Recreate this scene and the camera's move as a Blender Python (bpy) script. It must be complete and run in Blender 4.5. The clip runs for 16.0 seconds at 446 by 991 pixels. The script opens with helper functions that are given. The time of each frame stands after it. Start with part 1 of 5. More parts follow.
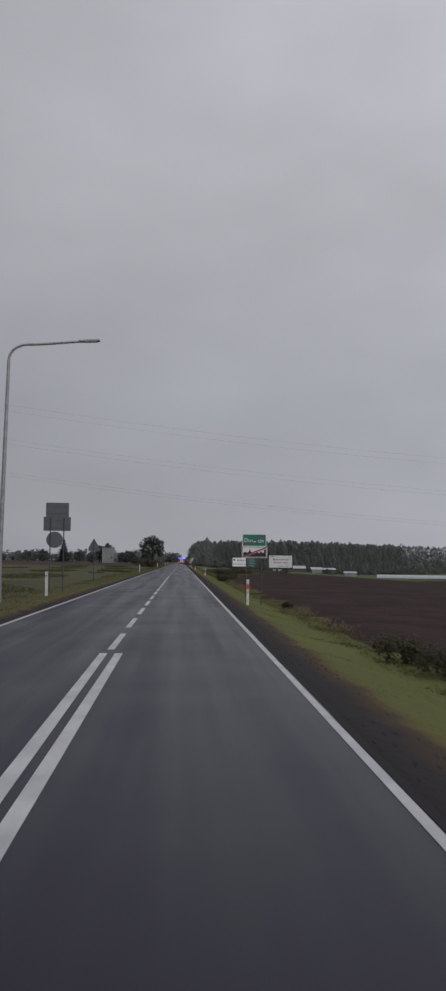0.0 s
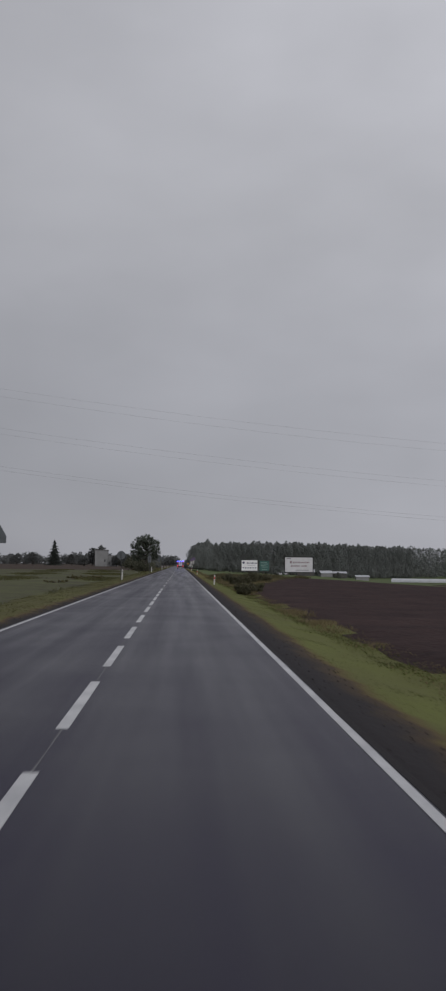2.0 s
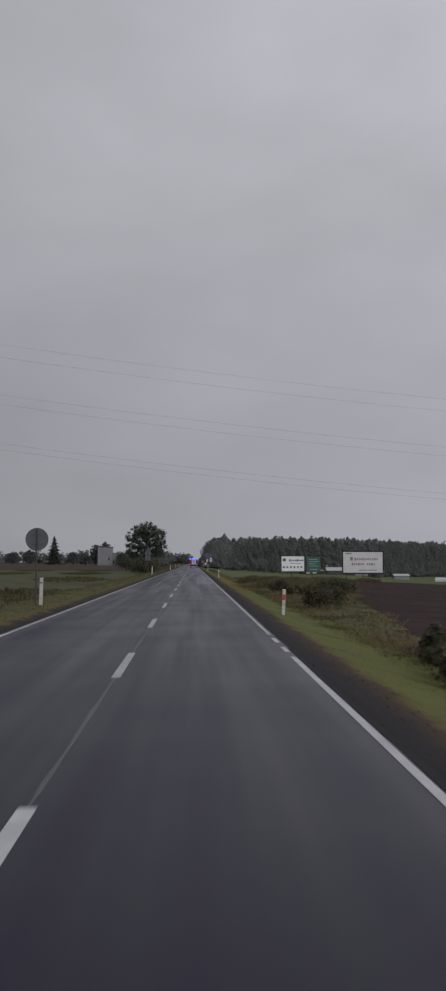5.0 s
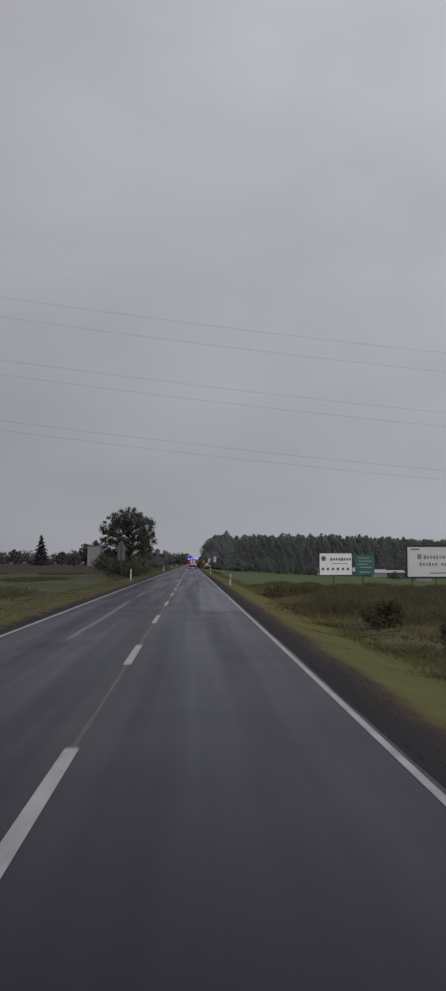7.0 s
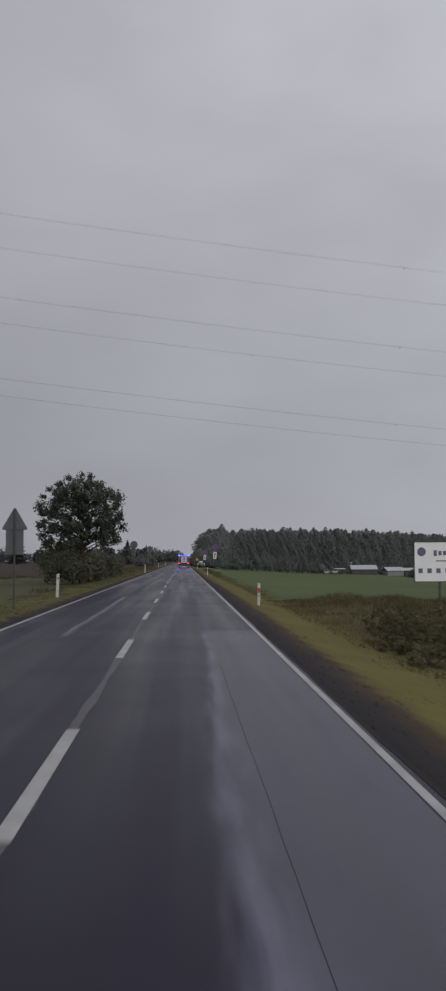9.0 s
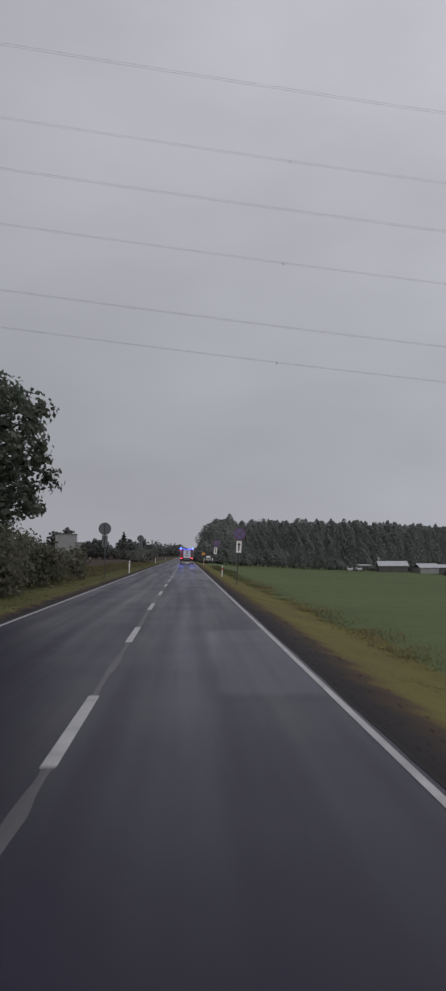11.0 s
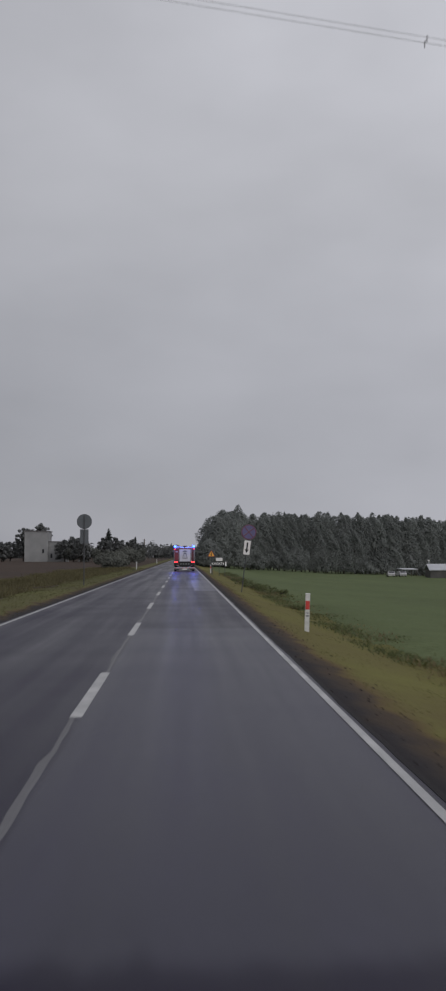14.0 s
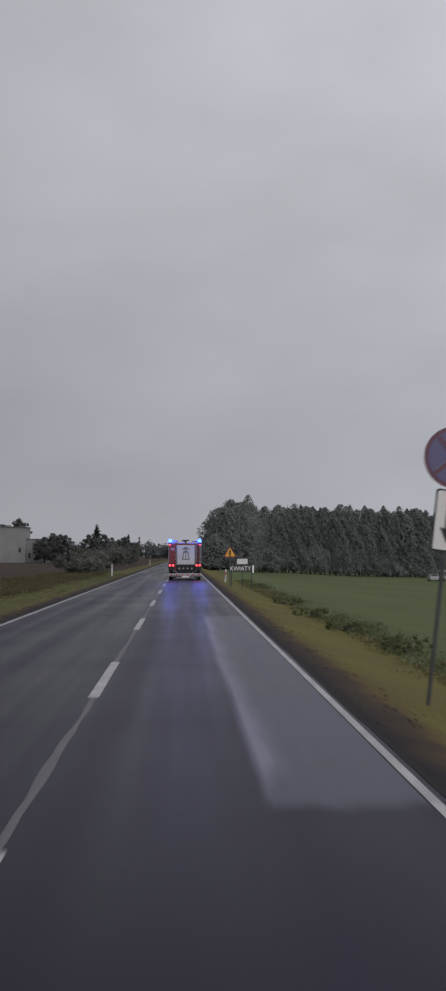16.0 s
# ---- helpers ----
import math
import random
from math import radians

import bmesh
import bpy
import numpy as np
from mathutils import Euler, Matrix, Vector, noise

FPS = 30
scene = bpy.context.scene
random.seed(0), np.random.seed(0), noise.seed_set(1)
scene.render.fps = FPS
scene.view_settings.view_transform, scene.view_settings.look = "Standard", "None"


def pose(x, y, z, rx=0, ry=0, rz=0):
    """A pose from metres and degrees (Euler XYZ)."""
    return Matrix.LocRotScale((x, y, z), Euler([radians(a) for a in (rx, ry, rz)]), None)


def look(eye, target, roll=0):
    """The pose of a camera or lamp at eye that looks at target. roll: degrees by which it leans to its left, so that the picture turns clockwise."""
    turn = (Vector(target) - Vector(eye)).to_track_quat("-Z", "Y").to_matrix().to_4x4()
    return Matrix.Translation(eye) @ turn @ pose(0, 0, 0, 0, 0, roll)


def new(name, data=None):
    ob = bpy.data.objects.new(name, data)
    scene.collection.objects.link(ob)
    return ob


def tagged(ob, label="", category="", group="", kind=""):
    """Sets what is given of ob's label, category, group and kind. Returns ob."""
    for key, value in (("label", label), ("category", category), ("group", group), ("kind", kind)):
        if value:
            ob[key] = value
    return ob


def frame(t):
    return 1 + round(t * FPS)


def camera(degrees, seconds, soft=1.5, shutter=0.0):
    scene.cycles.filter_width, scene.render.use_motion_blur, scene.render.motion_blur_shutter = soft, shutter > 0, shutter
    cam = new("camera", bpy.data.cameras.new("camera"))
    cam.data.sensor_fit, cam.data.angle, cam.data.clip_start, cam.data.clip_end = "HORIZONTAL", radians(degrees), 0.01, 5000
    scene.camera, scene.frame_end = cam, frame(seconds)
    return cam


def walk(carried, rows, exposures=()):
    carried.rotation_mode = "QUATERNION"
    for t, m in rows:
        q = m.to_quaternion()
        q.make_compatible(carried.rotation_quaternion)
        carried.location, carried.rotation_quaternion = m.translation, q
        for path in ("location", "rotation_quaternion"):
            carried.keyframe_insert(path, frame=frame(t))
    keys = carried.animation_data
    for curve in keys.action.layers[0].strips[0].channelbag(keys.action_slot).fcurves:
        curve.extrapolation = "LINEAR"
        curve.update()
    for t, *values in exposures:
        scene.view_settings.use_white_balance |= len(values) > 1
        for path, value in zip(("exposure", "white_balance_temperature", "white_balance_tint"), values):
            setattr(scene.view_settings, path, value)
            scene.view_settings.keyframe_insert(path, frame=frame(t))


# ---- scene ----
cam = camera(27.5, 16.0, soft=2.5, shutter=0.25)
PATH = [
    (0, (-0.019, 0.000, 1.800), (2.218, 49.820, 5.400), 0.55),
    (0.5, (-0.048, 9.513, 1.800), (2.402, 59.322, 5.409), 0.55),
    (1, (-0.073, 19.149, 1.800), (2.431, 68.952, 5.453), 0.54),
    (1.5, (-0.098, 29.090, 1.800), (2.263, 78.893, 5.560), 0.50),
    (2, (-0.159, 38.961, 1.800), (2.171, 88.764, 5.572), 0.43),
    (2.5, (-0.203, 48.757, 1.800), (2.158, 98.558, 5.573), 0.34),
    (3, (-0.196, 58.546, 1.800), (2.239, 108.344, 5.574), 0.26),
    (3.5, (-0.168, 68.397, 1.800), (2.256, 118.199, 5.525), 0.19),
    (4, (-0.172, 78.344, 1.800), (2.226, 128.141, 5.617), 0.15),
    (4.5, (-0.193, 88.449, 1.800), (2.067, 138.257, 5.542), 0.13),
    (5, (-0.217, 98.737, 1.800), (1.424, 148.576, 5.465), 0.11),
    (5.2, (-0.225, 102.908, 1.800), (1.223, 152.748, 5.533), 0.10),
    (5.5, (-0.235, 109.214, 1.800), (1.256, 159.053, 5.523), 0.08),
    (6, (-0.242, 119.841, 1.800), (1.323, 169.679, 5.506), 0.04),
    (6.5, (-0.230, 130.586, 1.800), (1.408, 180.423, 5.489), -0.01),
    (7, (-0.212, 141.419, 1.800), (1.499, 191.254, 5.472), -0.06),
    (7.3, (-0.202, 147.949, 1.800), (1.553, 197.784, 5.462), -0.11),
    (7.5, (-0.196, 152.312, 1.800), (1.513, 202.146, 5.496), -0.14),
    (8, (-0.179, 163.224, 1.800), (1.638, 213.057, 5.453), -0.25),
    (8.5, (-0.154, 174.203, 1.800), (1.809, 224.032, 5.436), -0.32),
    (9, (-0.136, 185.128, 1.800), (2.068, 234.954, 5.331), -0.31),
    (9.2, (-0.137, 189.455, 1.800), (2.023, 239.284, 5.335), -0.28),
    (9.5, (-0.144, 195.890, 1.800), (1.999, 245.722, 5.286), -0.22),
    (10, (-0.171, 206.494, 1.800), (1.944, 256.333, 5.204), -0.12),
    (10.5, (-0.186, 217.016, 1.800), (1.901, 266.862, 5.122), -0.07),
    (11, (-0.183, 227.530, 1.800), (1.876, 277.382, 5.039), -0.07),
    (11.3, (-0.174, 233.861, 1.800), (1.869, 283.718, 4.990), -0.10),
    (11.5, (-0.162, 238.102, 1.800), (1.931, 287.957, 4.973), -0.11),
    (12, (-0.104, 248.789, 1.800), (2.162, 298.628, 5.107), -0.16),
    (12.5, (-0.056, 259.476, 1.800), (1.916, 309.324, 5.158), -0.18),
    (13, (-0.070, 269.888, 1.800), (2.153, 319.727, 5.134), -0.17),
    (13.2, (-0.080, 274.028, 1.800), (2.197, 323.864, 5.153), -0.17),
    (13.5, (-0.091, 280.194, 1.800), (2.087, 330.038, 5.098), -0.16),
    (14, (-0.099, 290.383, 1.800), (2.091, 340.225, 5.114), -0.16),
    (14.5, (-0.106, 300.658, 1.800), (1.767, 350.516, 5.077), -0.17),
    (15, (-0.138, 310.775, 1.800), (1.869, 360.628, 5.059), -0.17),
    (15.5, (-0.152, 320.885, 1.800), (2.098, 370.730, 5.018), -0.17),
    (16, (-0.138, 330.973, 1.800), (2.092, 380.814, 5.111), -0.16),
]
walk(cam, [(t, look(eye, target, roll)) for t, eye, target, roll in PATH], exposures=[(0, -0.04), (5, -0.07), (9, -0.04), (12, 0.05), (16, 0.07)])

# ---- world and light: a wet, overcast day ----
SKY_LOW, SKY_HIGH = (0.324, 0.328, 0.364), (0.474, 0.478, 0.518)
world = bpy.data.worlds.new("overcast_sky")
scene.world = world
world.use_nodes = True
wn, wl = world.node_tree.nodes, world.node_tree.links
wn.clear()
w_out = wn.new("ShaderNodeOutputWorld")
w_co = wn.new("ShaderNodeTexCoord")
w_sep = wn.new("ShaderNodeSeparateXYZ")
wl.new(w_co.outputs["Generated"], w_sep.inputs[0])
w_ramp = wn.new("ShaderNodeValToRGB")
w_ramp.color_ramp.elements[0].position, w_ramp.color_ramp.elements[0].color = 0.02, (*SKY_LOW, 1)
w_ramp.color_ramp.elements[1].position, w_ramp.color_ramp.elements[1].color = 0.62, (*SKY_HIGH, 1)
for stop, low in ((0.13, 0.325), (0.24, 0.354), (0.37, 0.402)):
    w_ramp.color_ramp.elements.new(stop).color = (low, low + 0.004, low + 0.036, 1)
wl.new(w_sep.outputs["Z"], w_ramp.inputs[0])
w_map = wn.new("ShaderNodeMapping")
w_map.inputs["Scale"].default_value = (1.0, 1.0, 2.0)
wl.new(w_co.outputs["Generated"], w_map.inputs[0])
w_noise = wn.new("ShaderNodeTexNoise")
w_noise.inputs["Scale"].default_value, w_noise.inputs["Detail"].default_value = 3.6, 4.5
w_noise.inputs["Roughness"].default_value = 0.45
wl.new(w_map.outputs[0], w_noise.inputs["Vector"])
w_cl = wn.new("ShaderNodeMapRange")
w_cl.inputs["From Min"].default_value, w_cl.inputs["From Max"].default_value = 0.3, 0.7
w_cl.inputs["To Min"].default_value, w_cl.inputs["To Max"].default_value = 0.91, 1.09
wl.new(w_noise.outputs["Fac"], w_cl.inputs["Value"])
# the cloud is thinner towards the hidden sun, on the +x side
w_side = wn.new("ShaderNodeMapRange")
w_side.inputs["From Min"].default_value, w_side.inputs["From Max"].default_value = -0.9, 0.9
w_side.inputs["To Min"].default_value, w_side.inputs["To Max"].default_value = 0.62, 1.56
wl.new(w_sep.outputs["X"], w_side.inputs["Value"])
w_both = wn.new("ShaderNodeMath")
w_both.operation = "MULTIPLY"
wl.new(w_cl.outputs[0], w_both.inputs[0])
wl.new(w_side.outputs[0], w_both.inputs[1])
# and brightest where the sun stands, behind the start of the road
w_back = wn.new("ShaderNodeMapRange")
w_back.inputs["From Min"].default_value, w_back.inputs["From Max"].default_value = 0.3, -0.9
w_back.inputs["To Min"].default_value, w_back.inputs["To Max"].default_value = 1.0, 1.45
wl.new(w_sep.outputs["Y"], w_back.inputs["Value"])
w_all = wn.new("ShaderNodeMath")
w_all.operation = "MULTIPLY"
wl.new(w_both.outputs[0], w_all.inputs[0])
wl.new(w_back.outputs[0], w_all.inputs[1])
w_mul = wn.new("ShaderNodeVectorMath")
w_mul.operation = "SCALE"
wl.new(w_ramp.outputs[0], w_mul.inputs[0])
wl.new(w_all.outputs[0], w_mul.inputs["Scale"])
w_bg = wn.new("ShaderNodeBackground")
wl.new(w_mul.outputs[0], w_bg.inputs["Color"])
w_sky = wn.new("ShaderNodeTexSky")
w_sky.sky_type, w_sky.sun_disc = "NISHITA", False
w_sky.sun_elevation, w_sky.sun_rotation = radians(25), radians(149)
w_bg2 = wn.new("ShaderNodeBackground")
w_bg2.inputs["Strength"].default_value = 0.05
wl.new(w_sky.outputs[0], w_bg2.inputs["Color"])
w_mix = wn.new("ShaderNodeMixShader")
w_mix.inputs[0].default_value = 0.04
wl.new(w_bg.outputs[0], w_mix.inputs[1])
wl.new(w_bg2.outputs[0], w_mix.inputs[2])
wl.new(w_mix.outputs[0], w_out.inputs[0])

sun = new("sun", bpy.data.lights.new("sun", "SUN"))
sun.data.energy, sun.data.angle, sun.data.color = 0.6, radians(40), (1.0, 0.97, 0.94)
sun.matrix_world = look((120, -200, 109), (0, 0, 0))


# ---- materials ----
def material(name, base, dark=None, rough=0.7, scale=6.0, fine=60.0, bump=0.0, metal=0.0, spec=0.5, rough_var=0.1, space="Object",
             emit=0.0, bump_scale=None, amount=0.6, random_value=0.0, clear=0.0):
    m = bpy.data.materials.new(name)
    m.use_nodes = True
    nt = m.node_tree
    n, l = nt.nodes, nt.links
    b = n["Principled BSDF"]
    if space == "World":
        src = n.new("ShaderNodeNewGeometry").outputs["Position"]
    else:
        src = n.new("ShaderNodeTexCoord").outputs["Object"]
    big, small = n.new("ShaderNodeTexNoise"), n.new("ShaderNodeTexNoise")
    big.inputs["Scale"].default_value, big.inputs["Detail"].default_value = scale, 4.0
    small.inputs["Scale"].default_value, small.inputs["Detail"].default_value = fine, 3.0
    for t in (big, small):
        l.new(src, t.inputs["Vector"])
    add = n.new("ShaderNodeMath")
    add.operation = "ADD"
    half = n.new("ShaderNodeMath")
    half.operation = "MULTIPLY"
    half.inputs[1].default_value = 0.5
    l.new(small.outputs["Fac"], half.inputs[0])
    l.new(big.outputs["Fac"], add.inputs[0])
    l.new(half.outputs[0], add.inputs[1])
    mr = n.new("ShaderNodeMapRange")
    mr.inputs["From Min"].default_value, mr.inputs["From Max"].default_value = 0.5, 1.0
    l.new(add.outputs[0], mr.inputs["Value"])
    mix = n.new("ShaderNodeMix")
    mix.data_type = "RGBA"
    mix.inputs[6].default_value = (*(dark or tuple(c * amount for c in base)), 1)
    mix.inputs[7].default_value = (*base, 1)
    l.new(mr.outputs[0], mix.inputs[0])
    colour = mix.outputs[2]
    if random_value:
        info = n.new("ShaderNodeNewGeometry")
        rr = n.new("ShaderNodeMapRange")
        rr.inputs["To Min"].default_value, rr.inputs["To Max"].default_value = 1 - random_value, 1 + random_value
        l.new(info.outputs["Random Per Island"], rr.inputs["Value"])
        sc = n.new("ShaderNodeVectorMath")
        sc.operation = "SCALE"
        l.new(colour, sc.inputs[0])
        l.new(rr.outputs[0], sc.inputs["Scale"])
        colour = sc.outputs[0]
    l.new(colour, b.inputs["Base Color"])
    rg = n.new("ShaderNodeMapRange")
    rg.inputs["To Min"].default_value, rg.inputs["To Max"].default_value = max(0.02, rough - rough_var), min(1, rough + rough_var)
    l.new(big.outputs["Fac"], rg.inputs["Value"])
    l.new(rg.outputs[0], b.inputs["Roughness"])
    b.inputs["Metallic"].default_value = metal
    b.inputs["Specular IOR Level"].default_value = spec
    b.inputs["Coat Weight"].default_value = clear
    if emit:
        b.inputs["Emission Color"].default_value = (*base, 1)
        b.inputs["Emission Strength"].default_value = emit
    if bump:
        bp = n.new("ShaderNodeBump")
        bp.inputs["Strength"].default_value = 1.0
        bp.inputs["Distance"].default_value = bump
        if bump_scale:
            bt = n.new("ShaderNodeTexNoise")
            bt.inputs["Scale"].default_value, bt.inputs["Detail"].default_value = bump_scale, 4.0
            l.new(src, bt.inputs["Vector"])
            l.new(bt.outputs["Fac"], bp.inputs["Height"])
        else:
            l.new(add.outputs[0], bp.inputs["Height"])
        l.new(bp.outputs[0], b.inputs["Normal"])
    return m


def leaf_material(name, base, var=0.35, scale=0.4, spec=0.25, rough=0.65):
    m = material(name, base, rough=rough, scale=scale, fine=3.0, amount=0.5, random_value=var, spec=spec)
    # thin leaves let part of the light through
    n, l = m.node_tree.nodes, m.node_tree.links
    b = n["Principled BSDF"]
    tr = n.new("ShaderNodeBsdfTranslucent")
    l.new(b.inputs["Base Color"].links[0].from_socket, tr.inputs["Color"])
    mx = n.new("ShaderNodeMixShader")
    mx.inputs[0].default_value = 0.5
    l.new(b.outputs[0], mx.inputs[1])
    l.new(tr.outputs[0], mx.inputs[2])
    l.new(mx.outputs[0], n["Material Output"].inputs["Surface"])
    return m


def wet_asphalt(name, base, rough, streaks=1.0):
    m = material(name, base, rough=rough, scale=0.35, fine=9.0, bump=0.002, bump_scale=140.0, space="World", amount=0.72, rough_var=0.08, spec=0.16)
    n, l = m.node_tree.nodes, m.node_tree.links
    b = n["Principled BSDF"]
    geo = n.new("ShaderNodeNewGeometry")
    mp = n.new("ShaderNodeMapping")
    mp.inputs["Scale"].default_value = (1.5, 0.035, 1.0)
    l.new(geo.outputs["Position"], mp.inputs[0])
    tx = n.new("ShaderNodeTexNoise")
    tx.inputs["Scale"].default_value, tx.inputs["Detail"].default_value = 1.0, 3.0
    l.new(mp.outputs[0], tx.inputs["Vector"])
    mr = n.new("ShaderNodeMapRange")
    mr.inputs["From Min"].default_value, mr.inputs["From Max"].default_value = 0.3, 0.7
    mr.inputs["To Min"].default_value, mr.inputs["To Max"].default_value = 1 - 0.2 * streaks, 1 + 0.2 * streaks
    l.new(tx.outputs["Fac"], mr.inputs["Value"])
    old = b.inputs["Base Color"].links[0].from_socket
    sc = n.new("ShaderNodeVectorMath")
    sc.operation = "SCALE"
    l.new(old, sc.inputs[0])
    l.new(mr.outputs[0], sc.inputs["Scale"])
    l.new(sc.outputs[0], b.inputs["Base Color"])
    old_r = b.inputs["Roughness"].links[0].from_socket
    mu = n.new("ShaderNodeMath")
    mu.operation = "MULTIPLY"
    l.new(old_r, mu.inputs[0])
    l.new(mr.outputs[0], mu.inputs[1])
    l.new(mu.outputs[0], b.inputs["Roughness"])
    # gloss rises towards the right-hand side and drops on the older stretch ahead
    sep = n.new("ShaderNodeSeparateXYZ")
    l.new(geo.outputs["Position"], sep.inputs[0])
    film = []
    for axis, a, c, lo, hi in (("X", -4.0, 1.5, 0.078, 0.190), ("Y", 100.0, 180.0, 1.0, 0.76)):
        w = n.new("ShaderNodeMapRange")
        w.inputs["From Min"].default_value, w.inputs["From Max"].default_value = a, c
        w.inputs["To Min"].default_value, w.inputs["To Max"].default_value = lo, hi
        l.new(sep.outputs[axis], w.inputs["Value"])
        film.append(w)
    wet = n.new("ShaderNodeMath")
    wet.operation = "MULTIPLY"
    l.new(film[0].outputs[0], wet.inputs[0])
    l.new(film[1].outputs[0], wet.inputs[1])
    l.new(wet.outputs[0], b.inputs["Specular IOR Level"])
    return m


WET = 0.37
ROAD_BASE = (0.0180, 0.0150, 0.0315)
ASPHALT = wet_asphalt("wet_asphalt", ROAD_BASE, WET)


def patch_asphalt(name, base):
    """Newer asphalt that wears away into the road where its 'cover' runs out, with a 'pale' smear of bitumen dust."""
    m = wet_asphalt(name, base, WET)
    n, l = m.node_tree.nodes, m.node_tree.links
    b = n["Principled BSDF"]
    pos = n.new("ShaderNodeNewGeometry").outputs["Position"]
    mp = n.new("ShaderNodeMapping")
    mp.inputs["Scale"].default_value = (5.0, 0.6, 1.0)
    l.new(pos, mp.inputs[0])
    tx = n.new("ShaderNodeTexNoise")
    tx.inputs["Scale"].default_value, tx.inputs["Detail"].default_value = 1.0, 5.0
    l.new(mp.outputs[0], tx.inputs["Vector"])

    def ragged(attribute):
        at = n.new("ShaderNodeAttribute")
        at.attribute_name = attribute
        mul = n.new("ShaderNodeMath")
        mul.operation = "MULTIPLY_ADD"
        mul.inputs[1].default_value = 0.9
        l.new(tx.outputs["Fac"], mul.inputs[0])
        l.new(at.outputs["Fac"], mul.inputs[2])
        mr = n.new("ShaderNodeMapRange")
        mr.interpolation_type = "SMOOTHSTEP"
        mr.inputs["From Min"].default_value, mr.inputs["From Max"].default_value = 0.62, 1.45
        l.new(mul.outputs[0], mr.inputs["Value"])
        return mr.outputs[0]

    tint = n.new("ShaderNodeMix")
    tint.data_type = "RGBA"
    tint.inputs[6].default_value = (*[a / c for a, c in zip(ROAD_BASE, base)], 1)
    tint.inputs[7].default_value = (1, 1, 1, 1)
    l.new(ragged("cover"), tint.inputs[0])
    pale = n.new("ShaderNodeMath")
    pale.operation = "MULTIPLY_ADD"
    pale.inputs[1].default_value, pale.inputs[2].default_value = 1.2, 1.0
    l.new(ragged("pale"), pale.inputs[0])
    mulc = n.new("ShaderNodeVectorMath")
    mulc.operation = "MULTIPLY"
    l.new(b.inputs["Base Color"].links[0].from_socket, mulc.inputs[0])
    l.new(tint.outputs[2], mulc.inputs[1])
    sc = n.new("ShaderNodeVectorMath")
    sc.operation = "SCALE"
    l.new(mulc.outputs[0], sc.inputs[0])
    l.new(pale.outputs[0], sc.inputs["Scale"])
    l.new(sc.outputs[0], b.inputs["Base Color"])
    return m


PATCH = patch_asphalt("newer_asphalt_patch", (0.088, 0.087, 0.117))
PATCH_DULL = patch_asphalt("dull_asphalt_patch", (0.054, 0.052, 0.073))
SEAL = wet_asphalt("seam_filler", (0.115, 0.114, 0.122), 0.5, 1.0)
SEAL_PALE = wet_asphalt("pale_seam_filler", (0.145, 0.143, 0.152), 0.5, 1.0)
LINE_WORN = material("worn_road_paint", (0.46, 0.455, 0.45), (0.25, 0.25, 0.25), rough=0.55, scale=1.6, fine=11.0, space="World", bump=0.002, bump_scale=90.0)
CRACK = material("open_crack", (0.035, 0.033, 0.038), rough=0.9, scale=3, fine=20)
LINE = material("road_paint", (0.56, 0.56, 0.56), (0.34, 0.34, 0.35), rough=0.5, scale=1.2, fine=14.0, space="World", bump=0.002, bump_scale=90.0)
SOIL = material("ploughed_soil", (0.060, 0.039, 0.037), (0.030, 0.021, 0.021), rough=1.0, scale=0.25, fine=2.2, bump=0.14, bump_scale=2.6, space="World", spec=0.05)
SHOULDER = material("bare_wet_shoulder", (0.033, 0.030, 0.032), (0.024, 0.022, 0.023), rough=0.95, scale=1.5, fine=14.0, bump=0.01, bump_scale=30.0, space="World", spec=0.15)
MEADOW = material("rough_meadow", (0.100, 0.106, 0.048), (0.050, 0.046, 0.032), rough=0.95, scale=0.10, fine=0.8, bump=0.06, bump_scale=4.0, space="World", spec=0.15)


